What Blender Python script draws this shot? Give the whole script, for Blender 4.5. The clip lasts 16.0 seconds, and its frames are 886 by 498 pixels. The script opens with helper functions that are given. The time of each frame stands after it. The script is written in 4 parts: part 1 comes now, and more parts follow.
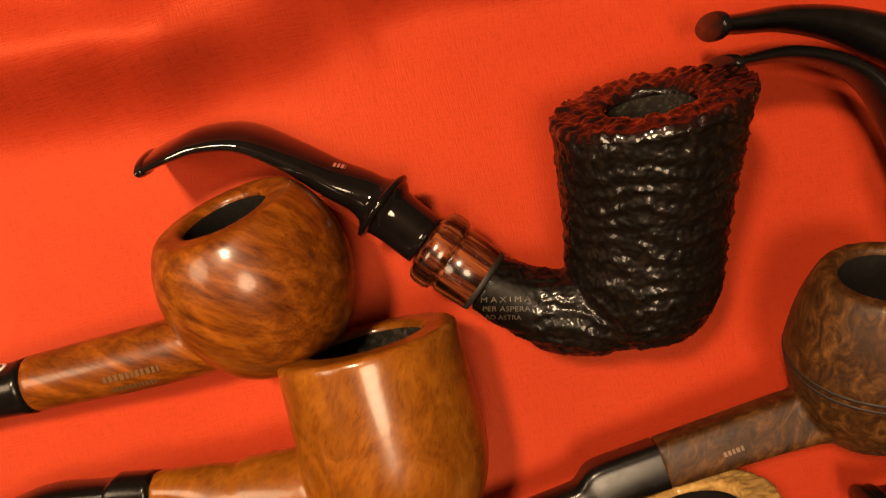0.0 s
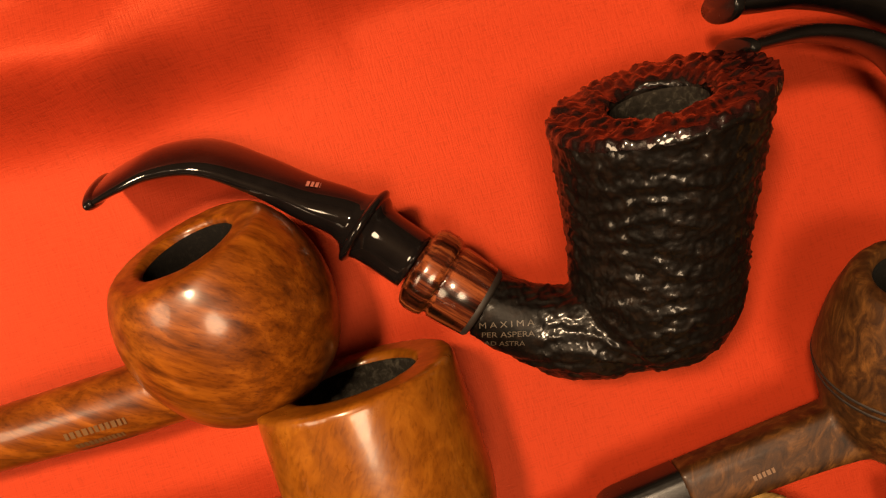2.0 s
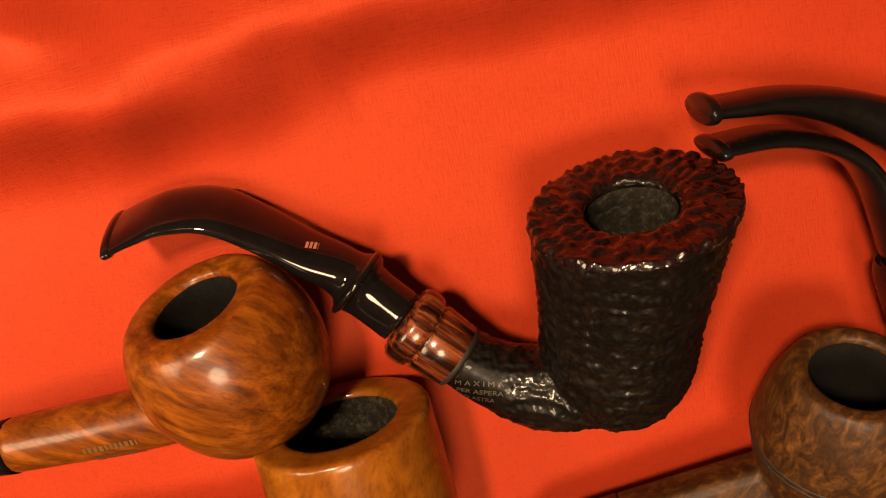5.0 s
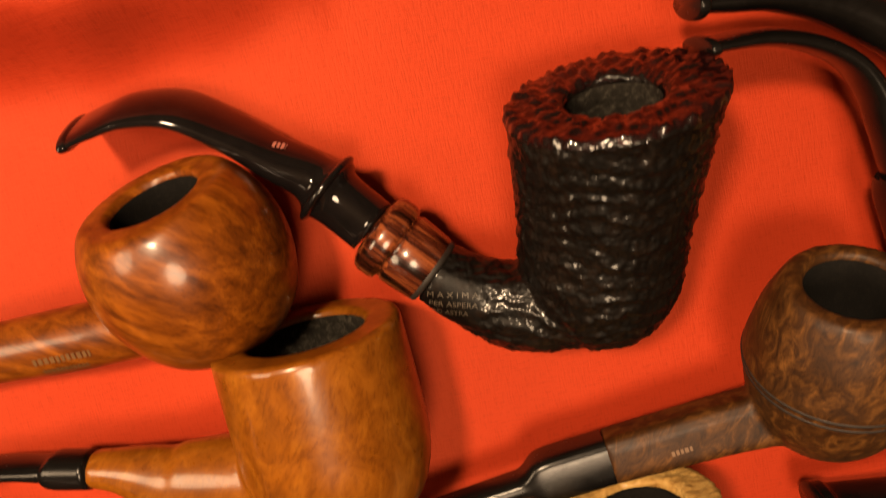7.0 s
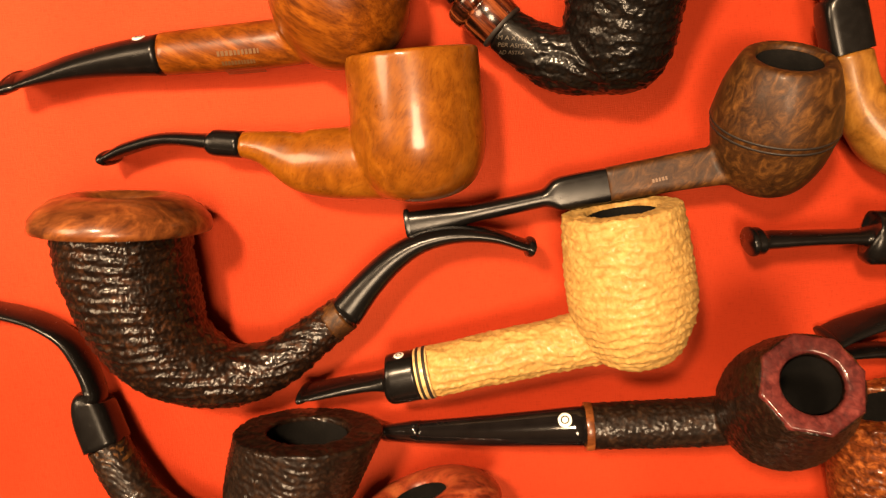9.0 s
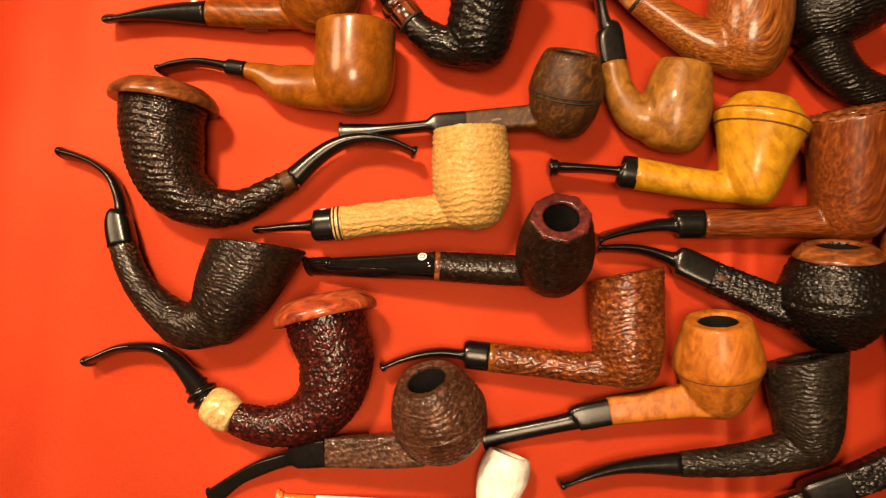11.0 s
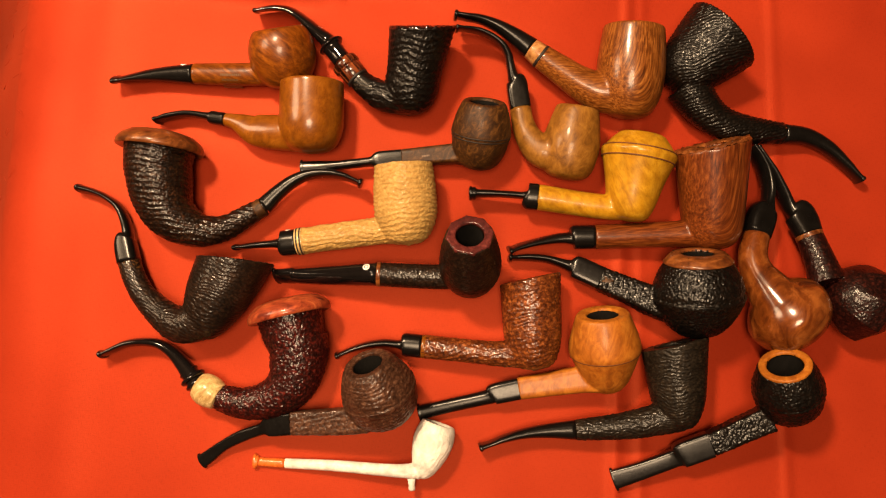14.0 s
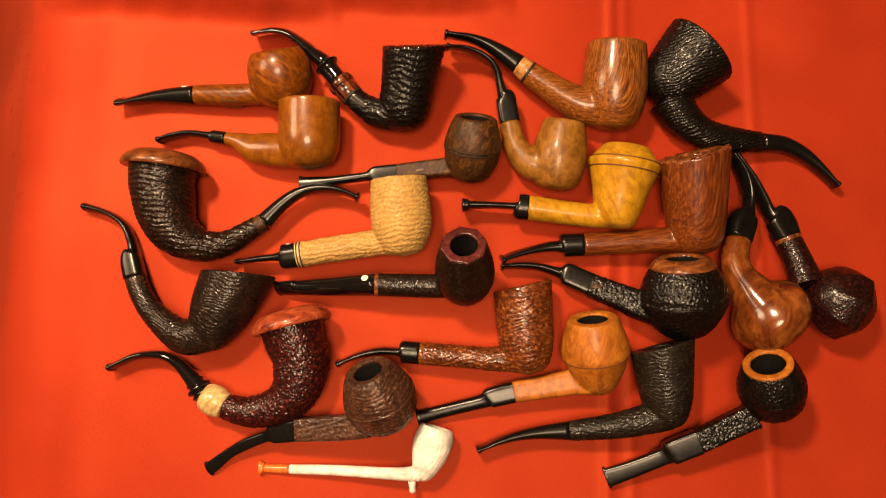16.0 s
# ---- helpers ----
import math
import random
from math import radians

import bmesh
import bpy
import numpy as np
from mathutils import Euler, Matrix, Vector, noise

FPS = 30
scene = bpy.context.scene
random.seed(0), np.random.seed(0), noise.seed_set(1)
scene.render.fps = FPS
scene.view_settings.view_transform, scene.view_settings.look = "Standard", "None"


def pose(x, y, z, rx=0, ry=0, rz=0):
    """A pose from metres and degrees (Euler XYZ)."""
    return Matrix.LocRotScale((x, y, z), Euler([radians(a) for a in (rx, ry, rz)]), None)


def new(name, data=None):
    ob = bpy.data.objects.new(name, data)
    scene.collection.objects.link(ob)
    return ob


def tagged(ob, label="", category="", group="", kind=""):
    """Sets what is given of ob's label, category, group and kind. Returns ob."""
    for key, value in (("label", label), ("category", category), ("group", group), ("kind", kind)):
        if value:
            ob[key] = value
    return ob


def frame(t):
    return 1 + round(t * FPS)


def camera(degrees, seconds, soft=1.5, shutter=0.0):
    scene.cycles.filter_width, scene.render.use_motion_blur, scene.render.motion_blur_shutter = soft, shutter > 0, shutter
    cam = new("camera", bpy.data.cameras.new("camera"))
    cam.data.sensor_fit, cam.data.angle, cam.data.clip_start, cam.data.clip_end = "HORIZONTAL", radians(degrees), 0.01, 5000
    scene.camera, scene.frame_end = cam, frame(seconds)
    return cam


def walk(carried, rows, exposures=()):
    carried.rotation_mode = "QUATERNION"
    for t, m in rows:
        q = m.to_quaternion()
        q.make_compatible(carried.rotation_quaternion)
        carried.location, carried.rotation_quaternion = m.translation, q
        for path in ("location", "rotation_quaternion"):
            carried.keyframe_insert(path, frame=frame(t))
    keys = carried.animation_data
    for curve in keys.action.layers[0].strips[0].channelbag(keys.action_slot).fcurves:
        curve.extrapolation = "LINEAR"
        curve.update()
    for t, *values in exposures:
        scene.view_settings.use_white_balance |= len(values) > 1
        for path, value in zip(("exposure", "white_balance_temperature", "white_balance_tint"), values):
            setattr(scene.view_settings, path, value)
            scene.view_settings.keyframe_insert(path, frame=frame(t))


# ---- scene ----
cam = camera(58.0, 16.0, soft=1.2, shutter=0.3)
PATH = [
    (0, -0.0700, 0.1172, 0.2101, 0.13, -0.52, -14.95),
    (0.5, -0.0702, 0.1260, 0.1947, -0.65, -1.34, -16.09),
    (1, -0.0687, 0.1234, 0.1909, -1.20, -1.90, -17.01),
    (1.5, -0.0684, 0.1253, 0.1917, -1.22, -1.75, -18.09),
    (2, -0.0672, 0.1268, 0.1911, -1.64, -1.32, -18.05),
    (2.5, -0.0683, 0.1293, 0.1915, -1.53, -0.31, -18.83),
    (3, -0.0615, 0.1277, 0.1919, 0.12, 2.94, -18.44),
    (3.5, -0.0581, 0.1323, 0.1943, -4.03, 0.86, -17.33),
    (4, -0.0537, 0.1504, 0.2047, -6.21, 0.62, -15.74),
    (4.2, -0.0539, 0.1552, 0.2060, -6.55, -0.88, -15.04),
    (6.3, -0.0483, 0.1719, 0.1967, -14.96, -0.91, -14.06),
    (6.5, -0.0449, 0.1718, 0.1972, -13.22, -0.38, -14.78),
    (7, -0.0534, 0.1356, 0.1981, -7.71, -0.56, -13.25),
    (7.5, -0.0580, 0.1057, 0.2112, -4.06, 0.10, -11.34),
    (8, -0.0669, 0.0873, 0.2230, -6.07, 0.23, -9.32),
    (8.5, -0.0781, 0.0700, 0.2532, -5.72, 0.77, -7.95),
    (8.7, -0.0832, 0.0703, 0.2659, -6.48, 0.52, -7.20),
    (10.8, -0.0678, -0.0658, 0.4200, 7.11, -0.92, 1.47),
    (11, -0.0582, -0.0683, 0.4398, 6.84, -2.39, 1.03),
    (11.5, -0.0394, -0.0707, 0.4849, 7.19, -1.41, 0.06),
    (12, -0.0174, -0.0752, 0.5222, 7.91, -2.92, -1.03),
    (12.5, -0.0005, -0.0724, 0.5454, 7.75, -2.59, -1.28),
    (13, -0.0091, -0.0839, 0.5430, 6.92, -1.38, 0.35),
    (13.5, -0.0162, -0.0776, 0.5475, 6.75, -2.09, 0.19),
    (14, -0.0168, -0.0748, 0.5475, 7.04, -1.61, 0.23),
    (14.5, -0.0143, -0.0740, 0.5573, 6.96, -1.95, -0.10),
    (15, -0.0164, -0.0766, 0.5704, 7.65, -1.61, -0.22),
    (15.5, -0.0157, -0.0784, 0.5657, 7.43, -1.97, -0.75),
    (16, -0.0199, -0.0769, 0.5684, 7.75, -2.08, -0.94),
]
walk(cam, [(t, pose(x, y, z, rx, ry, rz)) for t, x, y, z, rx, ry, rz in PATH],
     [(0, 0.5), (1.5, 0.54), (3, 0.66), (4, 0.62), (7, 0.62), (8.5, 1.16), (11, 0.88), (12.5, 0.72), (16, 0.69)])

# ---- light ----
# The table stands in a warm room: a bright lamp up to one side and a low globe lamp beside it. A large unseen globe
# overhead is added as soft fill.
world = bpy.data.worlds.new("world")
scene.world = world
world.use_nodes = True
world.node_tree.nodes["Background"].inputs[0].default_value = (1.0, 0.72, 0.46, 1)
world.node_tree.nodes["Background"].inputs[1].default_value = 0.002


def bulb(name, place, radius, watts, colour):
    data = bpy.data.lights.new(name, "POINT")
    data.shadow_soft_size, data.energy, data.color = radius, watts, colour
    ob = new(name, data)
    ob.location = place
    return ob


bulb("standard_lamp_bulb", (-0.36, 0.44, 1.02), 0.07, 50.0, (1.0, 0.69, 0.41))
# Added fill: stands in for diffuse room light and gives the broad sheen.
bulb("overhead_fill", (-0.10, -0.20, 1.25), 0.20, 38.0, (1.0, 0.70, 0.43))
bulb("side_lamp_bulb", (-0.64, 0.20, 0.50), 0.14, 9.0, (1.0, 0.69, 0.41))


# ---- materials ----
def material(name):
    m = bpy.data.materials.new(name)
    m.use_nodes = True
    return m, m.node_tree.nodes, m.node_tree.links, m.node_tree.nodes["Principled BSDF"]


def coords(nodes, links, scale, turn=(0, 0, 0), flow=False):
    tc, way, mp = nodes.new("ShaderNodeTexCoord"), nodes.new("ShaderNodeMapping"), nodes.new("ShaderNodeMapping")
    way.inputs["Rotation"].default_value = [radians(a) for a in turn]
    mp.inputs["Scale"].default_value = scale
    if flow:
        tc = nodes.new("ShaderNodeAttribute")
        tc.attribute_name = "grain_flow"
    links.new(tc.outputs["Vector" if flow else "Object"], way.inputs["Vector"])
    links.new(way.outputs["Vector"], mp.inputs["Vector"])
    return mp.outputs["Vector"]


def noise_node(nodes, links, vector, scale, detail=4.0, distort=0.0, rough=0.55):
    n = nodes.new("ShaderNodeTexNoise")
    n.inputs["Scale"].default_value, n.inputs["Detail"].default_value = scale, detail
    n.inputs["Distortion"].default_value, n.inputs["Roughness"].default_value = distort, rough
    links.new(vector, n.inputs["Vector"])
    return n.outputs["Fac"]


def ramp(nodes, links, fac, stops):
    r = nodes.new("ShaderNodeValToRGB")
    while len(r.color_ramp.elements) < len(stops):
        r.color_ramp.elements.new(0.5)
    for e, (at, c) in zip(r.color_ramp.elements, stops):
        e.position, e.color = at, (*c, 1)
    links.new(fac, r.inputs["Fac"])
    return r.outputs["Color"]


def mix(nodes, links, kind, fac, a, b):
    m = nodes.new("ShaderNodeMix")
    m.data_type, m.blend_type = "RGBA", kind
    m.inputs[0].default_value = fac if isinstance(fac, float) else 0.5
    if not isinstance(fac, float):
        links.new(fac, m.inputs[0])
    for socket, value in ((m.inputs[6], a), (m.inputs[7], b)):
        if isinstance(value, tuple):
            socket.default_value = (*value, 1)
        else:
            links.new(value, socket)
    return m.outputs[2]


def bump(nodes, links, bsdf, height, strength, distance):
    b = nodes.new("ShaderNodeBump")
    b.inputs["Strength"].default_value, b.inputs["Distance"].default_value = strength, distance
    links.new(height, b.inputs["Height"])
    links.new(b.outputs["Normal"], bsdf.inputs["Normal"])


def briar(name, dark, mid, light, turn=(0, 0, 0), stretch=5.0, scale=110.0, rough=0.32, coat=0.35, contrast=0.16, flow=False, pitting=0.65):
    """Waxed briar: long grain along local y, turned by turn, with mottled burl and fine pores."""
    m, nodes, links, bsdf = material(name)
    grain = noise_node(nodes, links, coords(nodes, links, (scale, scale / stretch, scale), turn, flow), 1.0, 5.0, 1.6 if stretch < 4 else 0.35, 0.6)
    burl = noise_node(nodes, links, coords(nodes, links, (1, 1, 1)), 55.0, 3.0, 1.2)
    pore = min(scale * 9, 1900.0)
    fine = noise_node(nodes, links, coords(nodes, links, (pore, pore / max(4.0, stretch * 0.8), pore), turn, flow), 1.0, 3.0, 0.4)
    c = ramp(nodes, links, grain, [(0.5 - contrast, dark), (0.5, mid), (0.5 + contrast, light)])
    tone = ramp(nodes, links, burl, [(0.35, (0.62, 0.56, 0.5)), (0.65, (1.15, 1.12, 1.05))])
    c = mix(nodes, links, "MULTIPLY", 0.6 if stretch < 9 else 0.45, c, tone)
    pores = ramp(nodes, links, fine, [(0.33, (0.5, 0.42, 0.36)), (0.5, (1, 1, 1))])
    c = mix(nodes, links, "MULTIPLY", pitting, c, pores)
    links.new(c, bsdf.inputs["Base Color"])
    bsdf.inputs["Coat Weight"].default_value, bsdf.inputs["Coat Roughness"].default_value = coat, 0.13
    bsdf.inputs["Specular IOR Level"].default_value = 0.25
    wear = noise_node(nodes, links, coords(nodes, links, (1, 1, 1)), 240.0, 4.0)
    rr = nodes.new("ShaderNodeMapRange")
    rr.inputs["To Min"].default_value, rr.inputs["To Max"].default_value = rough - 0.08, rough + 0.14
    links.new(wear, rr.inputs["Value"])
    links.new(rr.outputs["Result"], bsdf.inputs["Roughness"])
    bump(nodes, links, bsdf, fine, 0.05, 0.0004)
    return m


def rough_briar(name, dark, mid, light, rough=0.45, scale=420.0, coat=0.65, patch=0.8):
    """Sandblasted or carved briar: stained, with wax on the high spots."""
    m, nodes, links, bsdf = material(name)
    v = coords(nodes, links, (1, 1, 1))
    patches = noise_node(nodes, links, v, 70.0, 3.0, 0.6)
    grit = noise_node(nodes, links, v, scale, 5.0, 0.5, 0.65)
    c = ramp(nodes, links, grit, [(0.32, dark), (0.52, mid), (0.70, light)])
    tone = ramp(nodes, links, patches, [(0.35, (0.6, 0.58, 0.56)), (0.65, (1.2, 1.15, 1.1))])
    links.new(mix(nodes, links, "MULTIPLY", patch, c, tone), bsdf.inputs["Base Color"])
    bsdf.inputs["Roughness"].default_value = rough
    bsdf.inputs["Coat Weight"].default_value, bsdf.inputs["Coat Roughness"].default_value = coat, 0.17
    bsdf.inputs["Specular IOR Level"].default_value = 0.12
    fine = noise_node(nodes, links, v, scale * 2.0, 4.0, 0.3)
    bump(nodes, links, bsdf, fine, 0.3, 0.0004)
    return m


def polished(name, colour, rough=0.12, coat=0.0, speck=0.25):
    m, nodes, links, bsdf = material(name)
    v = coords(nodes, links, (1, 1, 1))
    n = noise_node(nodes, links, v, 160.0, 4.0, 0.8)
    lo, hi = tuple(c * (1 - speck) for c in colour), tuple(c * (1 + speck) for c in colour)
    links.new(ramp(nodes, links, n, [(0.3, lo), (0.7, hi)]), bsdf.inputs["Base Color"])
    rr = nodes.new("ShaderNodeMapRange")
    rr.inputs["To Min"].default_value, rr.inputs["To Max"].default_value = rough * 0.7, rough * 1.5
    links.new(noise_node(nodes, links, v, 420.0, 5.0), rr.inputs["Value"])
    links.new(rr.outputs["Result"], bsdf.inputs["Roughness"])
    bsdf.inputs["Coat Weight"].default_value = coat
    return m


def cotton(name):
    """Red cotton: a plain weave with slubs and slightly uneven dye."""
    m, nodes, links, bsdf = material(name)
    v = coords(nodes, links, (1, 1, 1))
    dye = noise_node(nodes, links, v, 9.0, 5.0)
    warp = noise_node(nodes, links, coords(nodes, links, (2600, 260, 1)), 1.0, 2.0)
    weft = noise_node(nodes, links, coords(nodes, links, (260, 2600, 1)), 1.0, 2.0)
    both = nodes.new("ShaderNodeMath")
    both.operation = "ADD"
    links.new(warp, both.inputs[0])
    links.new(weft, both.inputs[1])
    c = ramp(nodes, links, dye, [(0.3, (0.250, 0.0210, 0.0072)), (0.7, (0.320, 0.0300, 0.0098))])
    thread = ramp(nodes, links, both.outputs[0], [(0.75, (0.80, 0.74, 0.72)), (1.25, (1.08, 1.1, 1.1))])
    links.new(mix(nodes, links, "MULTIPLY", 0.6, c, thread), bsdf.inputs["Base Color"])
    bsdf.inputs["Roughness"].default_value = 0.46
    bsdf.inputs["Specular IOR Level"].default_value = 0.52
    bsdf.inputs["Specular Tint"].default_value = (1.0, 0.20, 0.085, 1)
    bump(nodes, links, bsdf, both.outputs[0], 0.35, 0.0002)
    return m


def painted(name, colour, rough=0.8):
    m, nodes, links, bsdf = material(name)
    v = coords(nodes, links, (1, 1, 1))
    n = noise_node(nodes, links, v, 3.0, 5.0)
    links.new(ramp(nodes, links, n, [(0.3, tuple(c * 0.92 for c in colour)), (0.7, colour)]), bsdf.inputs["Base Color"])
    bsdf.inputs["Roughness"].default_value = rough
    return m


RED = cotton("red_cotton")
WALL = painted("wall_paint", (0.10, 0.08, 0.06))
# Dark tone holds down bounce and reflections from the unseen ceiling.
CEILING = painted("ceiling_dark", (0.085, 0.06, 0.04))
FLOOR = painted("floor_boards", (0.22, 0.13, 0.07), 0.5)
VULCANITE = polished("black_vulcanite", (0.004, 0.0035, 0.0033), 0.22)
VULCANITE.node_tree.nodes["Principled BSDF"].inputs["Specular IOR Level"].default_value = 0.28
ACRYLIC = polished("black_acrylic", (0.005, 0.004, 0.004), 0.06)
CHAR = rough_briar("carbon_cake", (0.004, 0.004, 0.004), (0.005, 0.0045, 0.004), (0.010, 0.009, 0.008), 0.95, 1400.0, 0.0)
# Ash in the ringed bowl; in the pot this grey is reflected light.
ASHLIT = rough_briar("ash_and_lit_char", (0.006, 0.005, 0.004), (0.014, 0.0125, 0.010), (0.05, 0.046, 0.037), 0.9, 600.0, 0.0)
GOLDEN = briar("golden_briar", (0.045, 0.010, 0.0008), (0.155, 0.040, 0.0026), (0.28, 0.083, 0.006), (0, 0, -55), 8.0, 360.0, coat=0.26, contrast=0.24)
AMBER = briar("amber_briar", (0.125, 0.035, 0.0022), (0.19, 0.058, 0.0036), (0.26, 0.090, 0.007), (0, 20, 35), 1.8, 150.0, 0.28, 0.4, 0.24, pitting=0.45)
FLAME = briar("flame_grain_briar", (0.055, 0.014, 0.002), (0.17, 0.050, 0.007), (0.34, 0.13, 0.026), (0, 0, 5), 16.0, 1250.0, contrast=0.19, flow=True)
NATURAL = briar("matt_natural_briar", (0.115, 0.044, 0.006), (0.215, 0.092, 0.013), (0.30, 0.142, 0.025), (0, 0, 20), 1.7, 150.0, 0.38, 0.18, 0.22, pitting=0.35)
WALNUT = briar("walnut_brown_briar", (0.009, 0.0031, 0.0007), (0.044, 0.0168, 0.0034), (0.125, 0.052, 0.0105), (0, 0, 40), 2.4, 260.0, 0.50, 0.03, 0.24)
YELLOW = briar("honey_yellow_briar", (0.33, 0.152, 0.006), (0.42, 0.212, 0.009), (0.49, 0.268, 0.017), (0, 0, -25), 3.5, 120.0, 0.34, 0.3, pitting=0.35)
RUSSET = briar("russet_straight_briar", (0.045, 0.009, 0.002), (0.125, 0.028, 0.005), (0.24, 0.068, 0.013), (0, 0, 0), 30.0, 900.0, contrast=0.20, flow=True)
CHERRY = briar("cherry_brown_briar", (0.055, 0.012, 0.003), (0.135, 0.034, 0.006), (0.23, 0.070, 0.014), (0, 0, 30), 1.4, 60.0, 0.2, 0.6, pitting=0.4)
BLOND = briar("blond_briar", (0.25, 0.072, 0.007), (0.35, 0.112, 0.011), (0.43, 0.158, 0.019), (0, 0, 10), 2.0, 130.0, 0.46, 0.08, pitting=0.3)
CAPWOOD = briar("chestnut_cap_briar", (0.06, 0.016, 0.004), (0.15, 0.045, 0.011), (0.27, 0.09, 0.022), (0, 0, 80), 2.5, 120.0)
REDCAP = briar("red_cap_briar", (0.12, 0.018, 0.009), (0.33, 0.06, 0.022), (0.46, 0.12, 0.04), (0, 0, 70), 2.5, 120.0)
EBONY = briar("striped_rosewood", (0.005, 0.002, 0.001), (0.05, 0.010, 0.004), (0.22, 0.058, 0.018), (0, 0, -41), 22.0, 420.0, 0.22, 0.55, 0.12)
CREAMWOOD = briar("cream_boxwood", (0.42, 0.28, 0.11), (0.60, 0.43, 0.19), (0.72, 0.56, 0.29), (0, 0, 30), 2.0, 130.0, 0.3, 0.3)
LIGHTWOOD = briar("olive_wood_ring", (0.18, 0.06, 0.015), (0.42, 0.19, 0.06), (0.58, 0.31, 0.12), (0, 0, 55), 6.0, 200.0)
BLACKBLAST = rough_briar("black_sandblast", (0.001, 0.0007, 0.0005), (0.003, 0.002, 0.0015), (0.010, 0.006, 0.004), 0.5, 380.0, 0.40)
BROWNBLAST = rough_briar("dark_brown_sandblast", (0.003, 0.0015, 0.001), (0.009, 0.0038, 0.002), (0.044, 0.016, 0.006), 0.45, 420.0, 0.45)
OLIVEBLAST = rough_briar("olive_black_sandblast", (0.0035, 0.0026, 0.0018), (0.011, 0.008, 0.0055), (0.030, 0.022, 0.014), 0.5, 420.0, 0.28)
COCOA = rough_briar("cocoa_blast", (0.004, 0.0022, 0.0014), (0.011, 0.0052, 0.003), (0.034, 0.017, 0.009), 0.5, 420.0, 0.35)
PLUM = rough_briar("plum_red_sandblast", (0.003, 0.001, 0.001), (0.026, 0.0036, 0.0028), (0.12, 0.014, 0.010), 0.42, 420.0, 0.48)
DARKPLUM = rough_briar("dark_plum_carved", (0.003, 0.001, 0.001), (0.012, 0.0026, 0.002), (0.05, 0.009, 0.006), 0.45, 420.0, 0.38)
MAROON = rough_briar("maroon_rim_stain", (0.002, 0.0008, 0.0008), (0.007, 0.0018, 0.0018), (0.022, 0.0045, 0.0042), 0.35, 420.0, 1.0)
TAN = rough_briar("tan_sandblast", (0.31, 0.170, 0.046), (0.40, 0.243, 0.074), (0.47, 0.310, 0.108), 0.5, 420.0, 0.12, 0.3)
CHESTNUT = rough_briar("chestnut_sandblast", (0.022, 0.005, 0.0015), (0.115, 0.028, 0.006), (0.31, 0.095, 0.02), 0.45)
MOCHA = rough_briar("mocha_carved", (0.018, 0.007, 0.004), (0.055, 0.023, 0.013), (0.13, 0.062, 0.036), 0.45, 420.0, 0.35)
OCTSTAIN = rough_briar("maroon_bevel_stain", (0.03, 0.006, 0.006), (0.075, 0.014, 0.013), (0.13, 0.028, 0.024), 0.4)
DARKLINE = polished("black_groove", (0.008, 0.004, 0.002), 0.6)
MAROON.node_tree.nodes["Principled BSDF"].inputs["Coat Roughness"].default_value = 0.07
CLAY = rough_briar("white_clay", (0.66, 0.645, 0.60), (0.76, 0.75, 0.71), (0.83, 0.825, 0.79), 0.6, 260.0, 0.05)
BROWNLINE = polished("brown_groove", (0.10, 0.028, 0.006), 0.6)
ORANGE = polished("orange_lacquer", (0.62, 0.13, 0.02), 0.25)
SILVERDOT = polished("white_inlay", (0.75, 0.73, 0.68), 0.2)
STAMP = polished("stamped_lettering", (0.05, 0.038, 0.026), 0.45)
PINKMARK = polished("worn_pink_mark", (0.42, 0.16, 0.12), 0.4)
GOLDSTAMP = polished("pressed_gold_lettering", (0.11, 0.052, 0.018), 0.4)


# ---- building helpers ----
def mm(p):
    return Vector(p) / 1000.0


def part(name, bm, mat, parent, label="", smooth=True, sharp=0):
    """Links a bmesh, built in world metres, as one mesh under a thing or a part."""
    me = bpy.data.meshes.new(name)
    top = parent
    shift = Vector((0, 0, 0))
    while top is not None:
        shift += top.location
        top = top.parent
    bmesh.ops.translate(bm, verts=bm.verts, vec=-shift)
    bmesh.ops.recalc_face_normals(bm, faces=bm.faces)
    bm.to_mesh(me)
    bm.free()
    if smooth:
        me.shade_smooth()
    if sharp:
        me.set_sharp_from_angle(angle=radians(sharp))
    me.materials.append(mat)
    ob = new(name, me)
    ob.parent = parent
    return tagged(ob, label)


def basis(axis, up=Vector((0, 0, 1))):
    """Two unit vectors across axis: one level, one upright."""
    axis = axis.normalized()
    side = up.cross(axis)
    side = side.normalized() if side.length > 1e-6 else Vector((1, 0, 0))
    return side, axis.cross(side).normalized()


